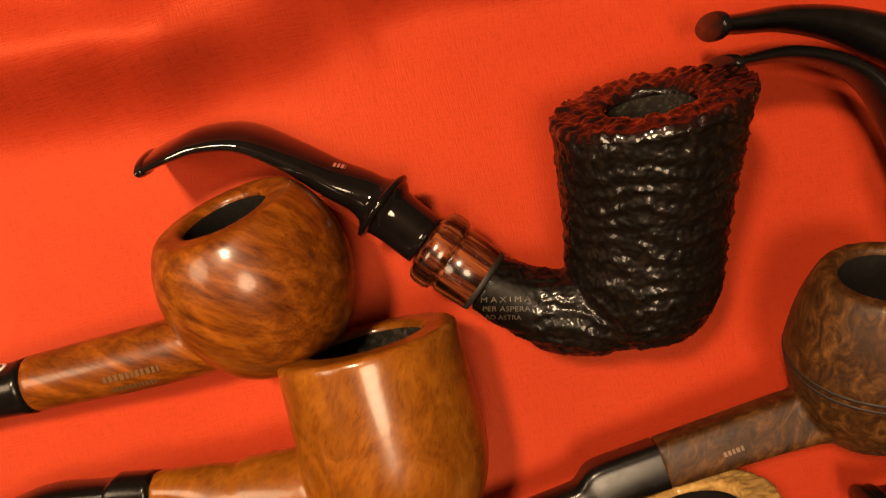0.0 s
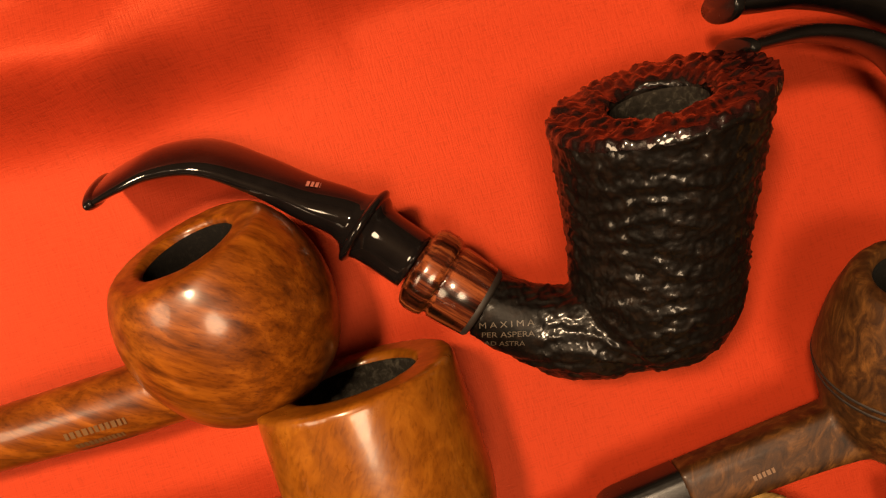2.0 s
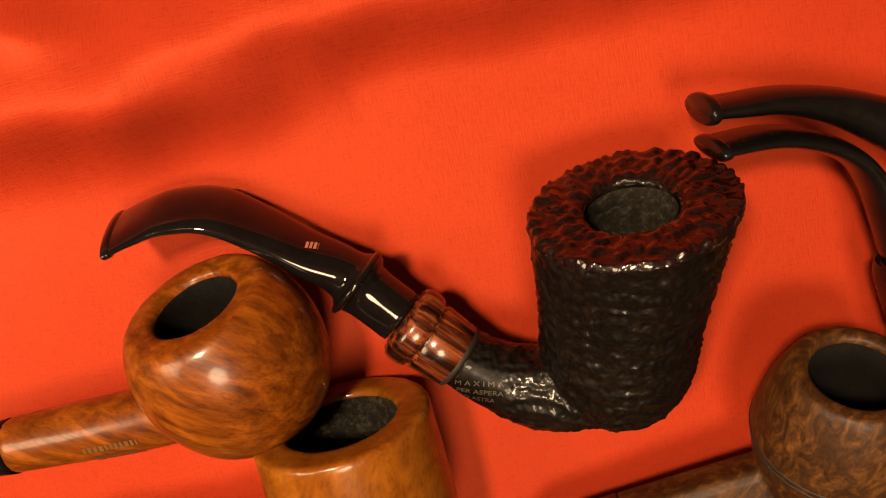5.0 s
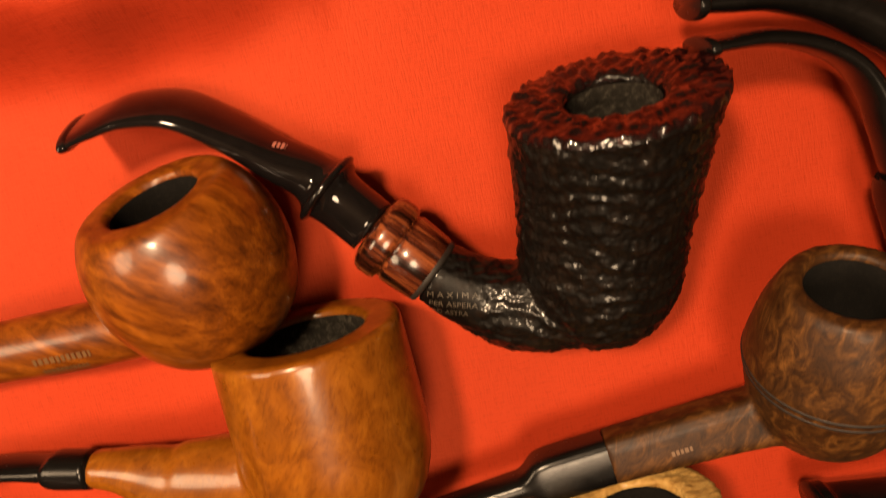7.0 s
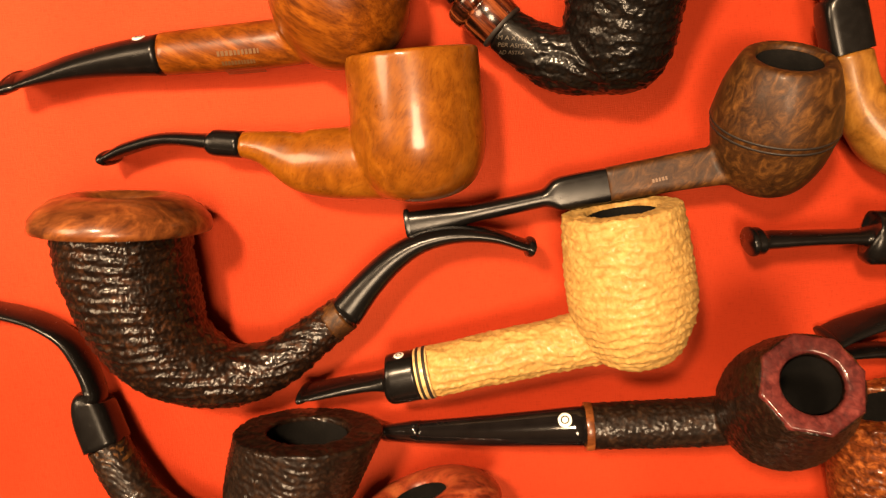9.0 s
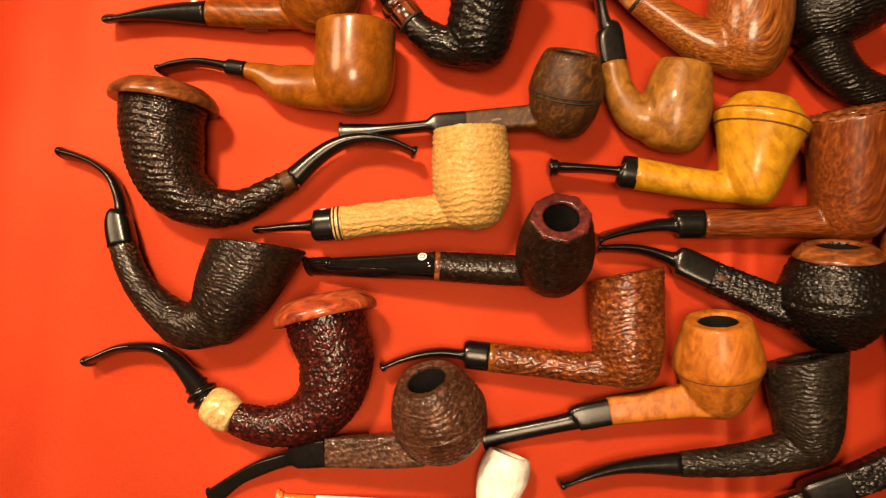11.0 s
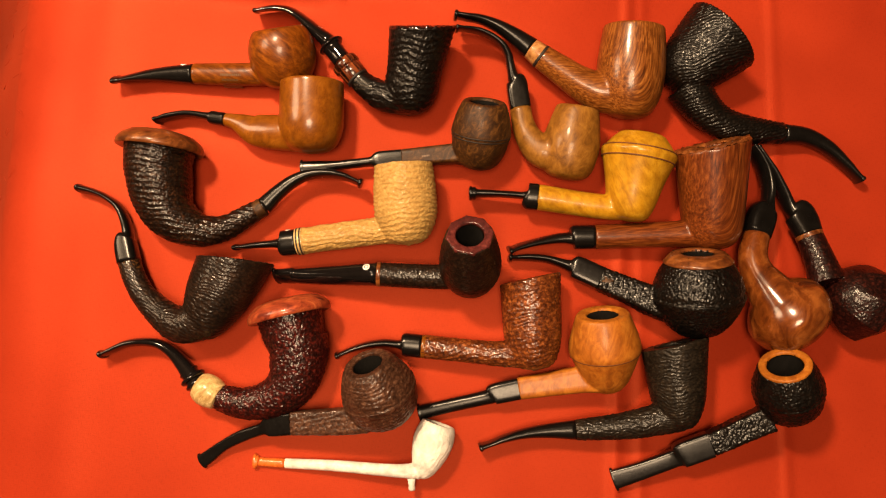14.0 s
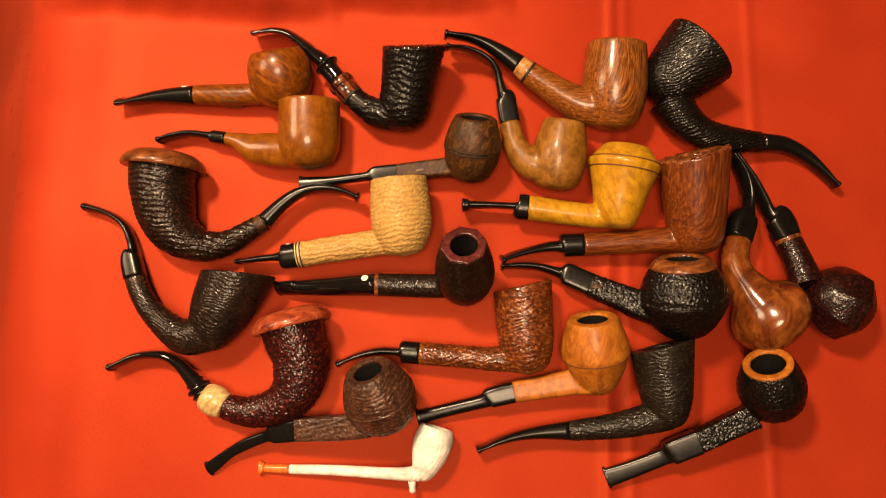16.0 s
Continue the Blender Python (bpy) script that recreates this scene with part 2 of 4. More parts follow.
def lathe(bm, origin, axis, profile, segments=64, slant=0.0, sides=0, span=1.0):
    """Turns (along, radius) pairs round an axis; a radius of 0 closes it. sides: facets the outline.
    slant: the rim's slope, growing along span."""
    axis = axis.normalized()
    u, w = basis(axis)
    widest = max(r for _, r in profile)
    rings = []
    for a, r in profile:
        if r <= 1e-7:
            rings.append([bm.verts.new(origin + axis * a)])
            continue
        ring = []
        for i in range(segments):
            t = 2 * math.pi * i / segments
            k = r
            if sides:
                step = 2 * math.pi / sides
                facet = r * math.cos(step / 2) / math.cos((t % step) - step / 2) * 1.03
                k = r + (facet - r) * max(0.0, min(1.0, (r / widest - 0.7) / 0.2))
            lift = slant * k * math.cos(t) * max(0.0, min(1.0, a / span)) ** 2
            ring.append(bm.verts.new(origin + axis * (a + lift) + u * (k * math.cos(t)) + w * (k * math.sin(t))))
        rings.append(ring)
    for one, two in zip(rings, rings[1:]):
        if len(one) == 1 and len(two) == 1:
            continue
        for i in range(segments):
            j = (i + 1) % segments
            if len(one) == 1:
                bm.faces.new((one[0], two[i], two[j]))
            elif len(two) == 1:
                bm.faces.new((one[i], two[0], one[j]))
            else:
                bm.faces.new((one[i], two[i], two[j], one[j]))
    return rings


def spline(points, steps):
    """A smooth curve through rows of numbers, chord by chord, that never overshoots far."""
    pts = np.array(points, float)
    n = len(pts)
    knots = np.r_[0, np.cumsum(np.maximum(np.linalg.norm(np.diff(pts[:, :3], axis=0), axis=1), 1e-4) ** 0.7)]
    slope = np.zeros_like(pts)
    for k in range(n):
        a, b = max(k - 1, 0), min(k + 1, n - 1)
        slope[k] = (pts[b] - pts[a]) / (knots[b] - knots[a])
    out = []
    for k in range(n - 1):
        h = knots[k + 1] - knots[k]
        for s in np.linspace(0, 1, steps, endpoint=False):
            a, b = 2 * s**3 - 3 * s**2 + 1, s**3 - 2 * s**2 + s
            c, d = -2 * s**3 + 3 * s**2, s**3 - s**2
            row = a * pts[k] + b * h * slope[k] + c * pts[k + 1] + d * h * slope[k + 1]
            lo, hi = np.minimum(pts[k], pts[k + 1]), np.maximum(pts[k], pts[k + 1])
            row[3:] = np.clip(row[3:], lo[3:], hi[3:])
            out.append(row)
    return np.array(out + [pts[-1]])


def loft(bm, rows, power=2.0, segments=40, steps=7, roll=0.0, end_bulge=0.35, straight=False, normal=Vector((0, 0, 1))):
    """A closed tube through rows of x, y, z, half thickness in the pipe's plane and half width across it, in mm."""
    rows = np.array(rows, float) if straight else spline(rows, steps)
    powers = rows[:, 5] if rows.shape[1] > 5 else [power] * len(rows)
    centres = [mm(r[:3]) for r in rows]
    rings = []
    for k, row in enumerate(rows):
        tangent = centres[min(k + 1, len(rows) - 1)] - centres[max(k - 1, 0)]
        side, up = basis(tangent, normal)
        if roll:
            c, s = math.cos(radians(roll)), math.sin(radians(roll))
            side, up = side * c + up * s, up * c - side * s
        ring = []
        for i in range(segments):
            t = 2 * math.pi * i / segments
            c, s = math.cos(t), math.sin(t)
            e = 2.0 / powers[k]
            x = math.copysign(abs(c) ** e, c) * row[3] / 1000
            y = math.copysign(abs(s) ** e, s) * row[4] / 1000
            ring.append(bm.verts.new(centres[k] + side * x + up * y))
        rings.append(ring)
    for one, two in zip(rings, rings[1:]):
        for i in range(segments):
            j = (i + 1) % segments
            bm.faces.new((one[i], two[i], two[j], one[j]))
    for ring, centre, way in ((rings[0], centres[0], centres[0] - centres[1]), (rings[-1], centres[-1], centres[-1] - centres[-2])):
        mid = bm.verts.new(centre + way.normalized() * end_bulge / 1000)
        for i in range(segments):
            bm.faces.new((ring[i], ring[(i + 1) % segments], mid))


def fused(bm, voxel, rounds):
    """Melts overlapping closed bodies into one skin and softens it: a mesh's points and faces."""
    me = bpy.data.meshes.new("melt")
    bmesh.ops.recalc_face_normals(bm, faces=bm.faces)
    bm.to_mesh(me)
    bm.free()
    ob = new("melt", me)
    re = ob.modifiers.new("melt", "REMESH")
    re.mode, re.voxel_size = "VOXEL", voxel
    so = ob.modifiers.new("soften", "SMOOTH")
    so.factor, so.iterations = 0.5, rounds
    got = bpy.data.meshes.new_from_object(ob.evaluated_get(bpy.context.evaluated_depsgraph_get()))
    bpy.data.objects.remove(ob)
    bpy.data.meshes.remove(me)
    return got


def weather(me, kind, origin, axis, depth, period=2.0, seed=0, wander=1.0, panels=()):
    """Carves a skin: 'blast' leaves the growth rings standing, 'carve' leaves rough nubs between gouges."""
    n = len(me.vertices)
    co, no = np.empty(n * 3), np.empty(n * 3)
    me.vertices.foreach_get("co", co)
    me.vertices.foreach_get("normal", no)
    co, no = co.reshape(-1, 3), no.reshape(-1, 3)
    axis = axis.normalized()
    off = Vector((seed * 13.7, seed * 7.1, seed * 3.3))
    along = (co - np.array(origin)) @ np.array(axis) * 1000
    lift = np.empty(n)
    for i in range(n):
        p = Vector(co[i] * 1000) + off
        if kind == "blast":
            stray = (noise.noise(p * 0.07) * 4.2 + noise.noise(p * 0.25) * 1.3) * wander
            ring = math.sin(2 * math.pi * (along[i] + stray) / period)
            ring = 1.0 - 2.0 * abs(0.5 - 0.5 * ring) ** 0.7
            chips = noise.noise(p * 0.55)
            lift[i] = (0.58 * ring * (0.55 + 1.1 * chips) + 0.40 * noise.noise(p * 1.15)) * depth
        else:
            q = Vector((p.x + noise.noise(p * 0.3) * 1.5, p.y + noise.noise(p * 0.3 + off) * 1.5, p.z))
            d = noise.voronoi(q * (1.0 / period))[0]
            lift[i] = (1.7 * (d[1] - d[0]) - 0.6 + 0.5 * noise.noise(p * 0.9)) * depth
    for x, y, z, near, far in panels:
        gap = np.linalg.norm(co * 1000 - np.array((x, y, z)), axis=1)
        lift *= np.clip((gap - near) / (far - near), 0.04, 1)
    co += no * (lift / 1000)[:, None]
    me.vertices.foreach_set("co", co.ravel())
    me.update()


def grain_flow(me, s, base, axis, normal):
    """Coordinates for wood whose grain runs down the bowl, turns the heel and follows the shank."""
    n = len(me.vertices)
    co = np.empty(n * 3)
    me.vertices.foreach_get("co", co)
    co = co.reshape(-1, 3)
    a = axis.normalized()
    u = mm(s["shank"][-1][:3]) - base
    u -= a * u.dot(a)
    u -= normal * u.dot(normal)
    u.normalize()
    wide = max(r for _, r in s["profile"]) / 1000
    off = co - np.array(base)
    x = np.maximum(off @ np.array(u) + wide * 1.15, 1e-4)
    y = np.maximum(off @ np.array(a) + 0.006, 1e-4)
    size = np.sqrt(x * x + y * y)
    flow = np.stack([x * y / size, size, off @ np.array(normal)], 1)
    at = me.attributes.new("grain_flow", "FLOAT_VECTOR", "POINT")
    at.data.foreach_set("vector", flow.ravel())


SHAPE = {}
SHAPE["apple"] = dict(
    base=(-108.1, 101.1, 13.6), rim=(-114.1, 137.9, 30.5),
    profile=[(0, 0.0), (0.06, 11.4), (0.2, 17.9), (0.45, 21.9), (0.68, 22.3), (0.86, 20.3), (1, 17.0)],
    shank=[(-112.6, 110.7, 17.3, 7.6, 7.6), (-139.0, 110.4, 15.5, 7.8, 7.8), (-173.7, 111.2, 13.1, 7.0, 7.0)],
    stem=[(-173.7, 111.0, 13.1, 6.8, 6.6), (-188.0, 111.2, 12.1, 5.6, 6.4), (-203.4, 110.7, 11.0, 4.0, 7.0), (-216.0, 109.3, 10.0, 2.6, 8.0), (-223.8, 108.2, 9.4, 1.9, 8.8), (-226.2, 107.7, 9.7, 2.5, 9.2), (-227.5, 107.5, 9.5, 2.2, 9.0)])
SHAPE["pot"] = dict(
    base=(-91.2, 53.7, 21.0), rim=(-90.8, 101.9, 25.6),
    profile=[(0, 0.0), (0.05, 11.8), (0.15, 17.8), (0.35, 21.3), (0.6, 21.7), (1, 21.3)],
    shank=[(-93.5, 66.5, 21.6, 12.0, 11.2), (-106.6, 68.2, 20.2, 12.0, 10.6), (-118.5, 69.2, 18.8, 11.8, 9.4), (-128.5, 70.6, 17.6, 10.8, 8.0), (-132.5, 71.8, 17.1, 9.6, 7.2), (-138.3, 74.8, 16.4, 7.5, 6.4), (-144.2, 77.2, 15.7, 5.4, 5.6), (-150.6, 78.7, 15.0, 4.4, 5.0)],
    stem=[(-150.6, 78.7, 15.0, 4.5, 5.4), (-159.7, 80.3, 13.9, 4.4, 5.4), (-161.6, 80.9, 13.5, 2.8, 5.2), (-177.5, 83.4, 11.3, 2.2, 6.0), (-190.5, 81.7, 9.6, 2.2, 7.5), (-196.5, 79.7, 9.0, 1.8, 8.0), (-198.2, 79.1, 8.8, 2.2, 8.0)])
SHAPE["ringed"] = dict(
    base=(-27.6, 82.9, 14.5), rim=(-17.0, 136.4, 38.4),
    profile=[(0, 0.0), (0.06, 9.6), (0.15, 15.2), (0.3, 18.0), (0.5, 18.4), (0.75, 19.8), (1, 21.6)],
    shank=[(-30.7, 95.8, 19.9, 13.6, 13.6), (-42.0, 95.0, 19.6, 10.8, 10.8), (-52.0, 100.0, 19.2, 8.6, 8.6), (-60.6, 107.2, 18.9, 7.2, 7.2)],
    stem=[(-71.6, 120.2, 18.4, 6.4, 6.4), (-77.8, 128.3, 18.1, 6.6, 6.6), (-79.5, 130.9, 18.0, 8.0, 8.0), (-81.1, 133.0, 17.9, 6.0, 7.0), (-83.6, 135.8, 17.8, 5.0, 7.2), (-88.9, 140.2, 17.6, 4.2, 8.0), (-97.2, 148.0, 17.3, 3.2, 9.0), (-107.6, 155.7, 16.9, 2.6, 10.0), (-117.8, 157.9, 16.6, 2.2, 10.0), (-125.4, 157.2, 16.3, 1.8, 10.5), (-130.4, 156.2, 16.1, 1.6, 10.5), (-132.0, 155.8, 16.0, 1.8, 10.5)])
SHAPE["straightgrain"] = dict(
    base=(123.8, 81.2, 17.6), rim=(127.6, 143.0, 28.5),
    profile=[(0, 0.0), (0.04, 12.5), (0.12, 17.6), (0.28, 21.4), (0.5, 23.1), (0.7, 22.7), (1, 20.7)],
    shank=[(121.8, 100.0, 19.6, 16.2, 16.2), (105.4, 99.7, 20.2, 13.8, 13.8), (91.2, 105.7, 20.9, 11.4, 11.4), (77.1, 115.0, 21.6, 9.7, 9.7), (64.6, 123.5, 22.2, 8.5, 8.5)],
    stem=[(57.3, 129.2, 22.6, 7.3, 6.8), (46.8, 136.9, 23.1, 5.7, 6.8), (34.7, 144.2, 23.7, 4.1, 7.0), (22.5, 148.6, 24.3, 3.0, 7.5), (12.4, 150.0, 24.7, 2.4, 8.0), (7.5, 150.7, 24.9, 2.2, 8.0), (5.5, 150.9, 25.0, 2.8, 8.0)])
SHAPE["egg"] = dict(
    base=(80.5, 38.9, 15.0), rim=(88.8, 87.4, 24.8),
    profile=[(0, 0.0), (0.04, 11.2), (0.13, 16.4), (0.33, 18.9), (0.55, 19.2), (0.8, 16.8), (1, 14.4)],
    shank=[(78.5, 56.9, 17.2, 14.4, 14.4), (64.4, 58.7, 17.9, 11.6, 11.6), (56.4, 66.8, 18.6, 9.2, 9.2), (52.0, 76.9, 19.1, 7.8, 7.8), (50.1, 87.9, 19.7, 7.4, 7.4)],
    stem=[(50.1, 87.9, 19.7, 7.2, 6.5), (48.2, 99.4, 20.4, 7.2, 6.5), (47.4, 106.3, 20.7, 6.8, 6.5), (45.4, 109.2, 20.9, 4.0, 6.0), (43.5, 116.6, 21.3, 3.0, 6.0), (41.9, 124.0, 21.7, 2.8, 6.5), (37.9, 131.3, 22.2, 2.4, 7.0), (30.6, 137.0, 22.7, 2.2, 7.5), (20.5, 140.9, 23.2, 2.0, 8.0), (8.8, 141.9, 23.9, 1.6, 8.2), (6.3, 141.8, 24.0, 2.0, 8.2)])
SHAPE["horn"] = dict(
    base=(151.5, 105.0, 20.0), rim=(189.2, 139.2, 27.5),
    profile=[(0, 0.0), (0.06, 11.0), (0.2, 18.0), (0.5, 23.4), (0.8, 27.0), (1, 28.6)],
    shank=[(166.2, 105.3, 19.5, 15.5, 15.5), (175.1, 91.5, 18.2, 13.1, 13.1), (187.4, 81.4, 16.9, 11.0, 11.0), (204.1, 76.4, 15.5, 9.8, 9.8), (233.8, 73.8, 13.2, 7.1, 7.1)],
    stem=[(233.8, 73.8, 13.2, 6.7, 6.3), (250.9, 72.1, 11.9, 5.9, 6.3), (265.6, 64.9, 10.6, 4.9, 6.8), (278.0, 53.9, 9.3, 3.7, 7.5), (285.4, 45.7, 8.5, 2.7, 8.0), (288.5, 42.4, 8.5, 2.7, 8.0)])
SHAPE["bulldog"] = dict(
    base=(20.8, 46.7, 12.5), rim=(24.7, 87.0, 35.8),
    profile=[(0, 0.0), (0.04, 9.2), (0.12, 13.9), (0.3, 17.9), (0.5, 19.7), (0.55, 20.1), (0.6, 19.9), (0.8, 17.9), (1, 14.3)],
    shank=[(17.3, 54.6, 18.6, 8.0, 6.5), (6.2, 55.8, 17.6, 6.6, 6.0), (-30.3, 52.9, 14.6, 5.8, 5.5)],
    stem=[(-30.3, 52.9, 14.6, 5.8, 5.5), (-46.2, 51.4, 14.0, 5.6, 5.5), (-52.3, 50.5, 13.8, 3.0, 5.0), (-74.7, 47.9, 13.4, 3.0, 4.0), (-84.9, 46.9, 13.2, 4.0, 3.2), (-98.3, 46.0, 13.0, 4.6, 2.6)])
SHAPE["yellow"] = dict(
    base=(121.0, 9.6, 22.0), rim=(131.1, 67.6, 28.5),
    profile=[(0, 0.0), (0.04, 10.8), (0.15, 15.2), (0.45, 19.4), (0.62, 22.3), (0.72, 24.3), (0.76, 25.3), (0.8, 25.1), (0.82, 23.7), (0.9, 20.4), (0.97, 16.8), (1, 15.2)],
    shank=[(123.0, 21.2, 23.2, 10.8, 10.8), (107.8, 19.3, 22.2, 8.4, 8.4), (61.2, 26.2, 19.2, 8.8, 8.8)],
    stem=[(61.6, 26.2, 19.2, 9.0, 8.2), (54.9, 26.8, 18.8, 9.0, 8.2), (53.7, 27.2, 18.6, 3.2, 6.0), (38.6, 28.4, 17.4, 2.4, 6.5), (24.6, 29.0, 16.0, 2.8, 7.0), (20.9, 29.1, 15.6, 3.0, 7.2), (19.3, 29.1, 15.5, 4.4, 7.5), (16.2, 29.1, 15.4, 4.0, 7.5)])
SHAPE["plateau"] = dict(
    base=(180.6, -8.8, 14.7), rim=(176.7, 59.6, 33.2),
    profile=[(0, 0.0), (0.05, 12.0), (0.15, 18.0), (0.3, 20.4), (0.6, 22.4), (1, 24.8)],
    shank=[(181.0, 3.9, 18.7, 12.0, 12.0), (161.4, 2.5, 17.2, 9.2, 9.2), (101.0, 0.3, 12.6, 8.2, 8.2)],
    stem=[(101.0, 0.3, 12.6, 8.0, 7.5), (87.1, 0.1, 11.6, 8.0, 7.5), (84.7, -0.3, 11.4, 4.4, 6.5), (76.3, -0.6, 10.7, 3.4, 6.5), (62.3, -2.9, 9.7, 2.4, 7.2), (50.3, -6.0, 8.7, 2.0, 8.0), (45.1, -8.0, 8.7, 1.8, 8.2), (43.5, -8.5, 8.7, 2.2, 8.2)])
SHAPE["bent_apple"] = dict(
    base=(209.9, -36.9, 31.0), rim=(236.7, -62.5, 21.9),
    profile=[(0, 0.0), (0.06, 12.0), (0.2, 19.9), (0.45, 27.1), (0.65, 27.5), (0.85, 25.1), (1, 20.7)],
    shank=[(218.8, -45.7, 29.0, 17.5, 17.5), (211.9, -34.6, 26.5, 14.3, 14.3), (206.4, -23.4, 24.1, 11.0, 11.0), (205.3, -12.5, 22.1, 9.6, 9.6), (209.1, 1.8, 19.6, 9.2, 9.2)],
    stem=[(209.1, 1.8, 19.6, 9.2, 8.0), (213.3, 12.1, 17.7, 9.8, 8.0), (216.6, 19.3, 16.4, 8.4, 7.5), (219.2, 23.5, 15.6, 4.0, 6.5), (221.5, 35.4, 13.6, 3.2, 7.0), (219.9, 48.3, 11.4, 2.8, 8.0), (216.2, 57.9, 9.6, 2.4, 8.5), (213.0, 63.5, 9.0, 2.4, 8.5)])
SHAPE["faceted"] = dict(
    base=(253.5, -33.0, 27.0), rim=(294.0, -51.5, 20.0),
    profile=[(0, 0.0), (0.06, 11.0), (0.2, 18.4), (0.45, 24.2), (0.68, 25.2), (0.72, 24.6), (1, 13.4)],
    shank=[(253.0, -30.7, 25.2, 12.0, 12.0), (250.3, -16.6, 22.8, 10.0, 10.0), (245.0, 2.6, 19.5, 8.8, 8.8)],
    stem=[(245.0, 2.6, 19.5, 8.8, 7.5), (242.3, 12.1, 17.9, 10.0, 7.5), (239.2, 18.4, 16.8, 9.2, 7.5), (234.9, 21.8, 15.8, 4.0, 6.5), (231.0, 32.0, 14.1, 3.2, 7.0), (225.0, 46.2, 11.6, 2.8, 8.0), (219.0, 57.1, 9.6, 2.4, 8.5), (215.4, 63.1, 9.0, 2.4, 8.5)])
SHAPE["calabash"] = dict(
    base=(-194.6, 24.0, 21.5), rim=(-190.6, 57.4, 23.4),
    profile=[(0, 0.0), (0.1, 12.4), (0.25, 17.8), (0.5, 20.9), (1, 22.9)],
    shank=[(-191.5, 44.1, 21.8, 21.3, 21.3), (-190.4, 35.0, 21.6, 21.1, 21.1), (-188.4, 24.5, 20.3, 19.8, 19.8), (-183.2, 13.6, 19.4, 17.3, 17.3), (-173.8, 5.8, 18.7, 14.0, 14.0), (-161.4, 1.5, 18.1, 10.7, 10.7), (-147.3, 4.0, 17.3, 8.5, 8.5), (-135.9, 10.5, 16.6, 7.4, 7.4), (-122.2, 19.0, 15.8, 6.2, 6.2)],
    stem=[(-122.2, 18.7, 17.2, 6.0, 5.6), (-113.1, 28.0, 17.2, 5.0, 5.8), (-103.5, 35.7, 17.1, 4.3, 6.2), (-93.7, 40.2, 17.0, 3.5, 6.8), (-81.9, 41.6, 16.9, 2.9, 7.5), (-69.9, 39.8, 16.8, 2.3, 8.0), (-60.0, 35.8, 16.6, 1.9, 8.3), (-57.8, 34.9, 16.5, 2.7, 8.3)])
SHAPE["tan"] = dict(
    base=(-25.7, -7.8, 23.0), rim=(-28.9, 45.6, 28.8),
    profile=[(0, 0.0), (0.05, 11.0), (0.15, 15.9), (0.35, 20.2), (0.6, 20.8), (1, 19.2)],
    shank=[(-26.5, 4.8, 21.4, 11.0, 11.0), (-45.5, 2.3, 20.2, 9.2, 9.2), (-95.1, -4.4, 16.6, 8.8, 8.8)],
    stem=[(-99.7, -5.0, 16.2, 8.6, 7.8), (-109.6, -6.1, 15.4, 8.4, 7.8), (-111.6, -6.1, 15.2, 3.5, 6.5), (-125.1, -7.0, 13.8, 2.3, 7.0), (-135.1, -8.1, 12.6, 1.8, 8.0), (-139.0, -8.4, 12.2, 1.4, 8.3), (-140.4, -8.6, 12.0, 1.8, 8.3)])
SHAPE["dublin"] = dict(
    base=(-162.2, -68.8, 21.6), rim=(-137.8, -18.4, 23.6),
    profile=[(0, 0.0), (0.05, 8.4), (0.15, 13.3), (0.35, 17.9), (0.6, 21.3), (1, 23.6)],
    shank=[(-160.2, -57.4, 22.0, 13.7, 13.7), (-173.0, -60.4, 20.7, 12.2, 12.2), (-185.1, -53.8, 19.4, 9.9, 9.9), (-198.8, -41.0, 17.6, 7.8, 7.8), (-206.0, -29.2, 16.2, 7.4, 7.4), (-210.0, -19.4, 15.2, 7.2, 7.2)],
    stem=[(-210.0, -19.4, 15.2, 7.0, 8.0), (-212.8, -9.4, 14.2, 6.7, 8.0), (-213.6, -3.6, 13.6, 5.6, 8.0), (-212.6, -0.6, 13.2, 3.4, 6.5), (-215.0, 8.7, 12.4, 2.7, 7.0), (-220.0, 18.1, 11.4, 2.4, 7.5), (-229.0, 25.0, 10.4, 2.1, 8.0), (-238.0, 28.7, 9.4, 2.3, 8.3), (-245.0, 30.6, 8.8, 2.6, 8.3), (-247.8, 31.3, 8.8, 2.4, 8.3)])
SHAPE["octagon"] = dict(
    base=(16.5, -33.5, 14.5), rim=(12.9, -6.2, 65.0),
    profile=[(0, 0.0), (0.05, 10.0), (0.18, 16.2), (0.42, 20.0), (0.72, 18.4), (1, 14.6)],
    shank=[(14.2, -27.6, 25.5, 8.6, 8.6), (-4.1, -28.6, 24.4, 8.2, 8.2), (-43.9, -27.0, 22.4, 7.8, 7.8)],
    stem=[(-44.3, -27.0, 22.3, 7.8, 6.8), (-73.4, -27.5, 16.6, 6.6, 5.5), (-95.5, -27.5, 11.6, 6.1, 4.2), (-100.7, -27.4, 10.5, 6.1, 4.0), (-102.3, -27.3, 10.2, 7.2, 4.0), (-114.0, -27.3, 7.8, 7.2, 2.8)])
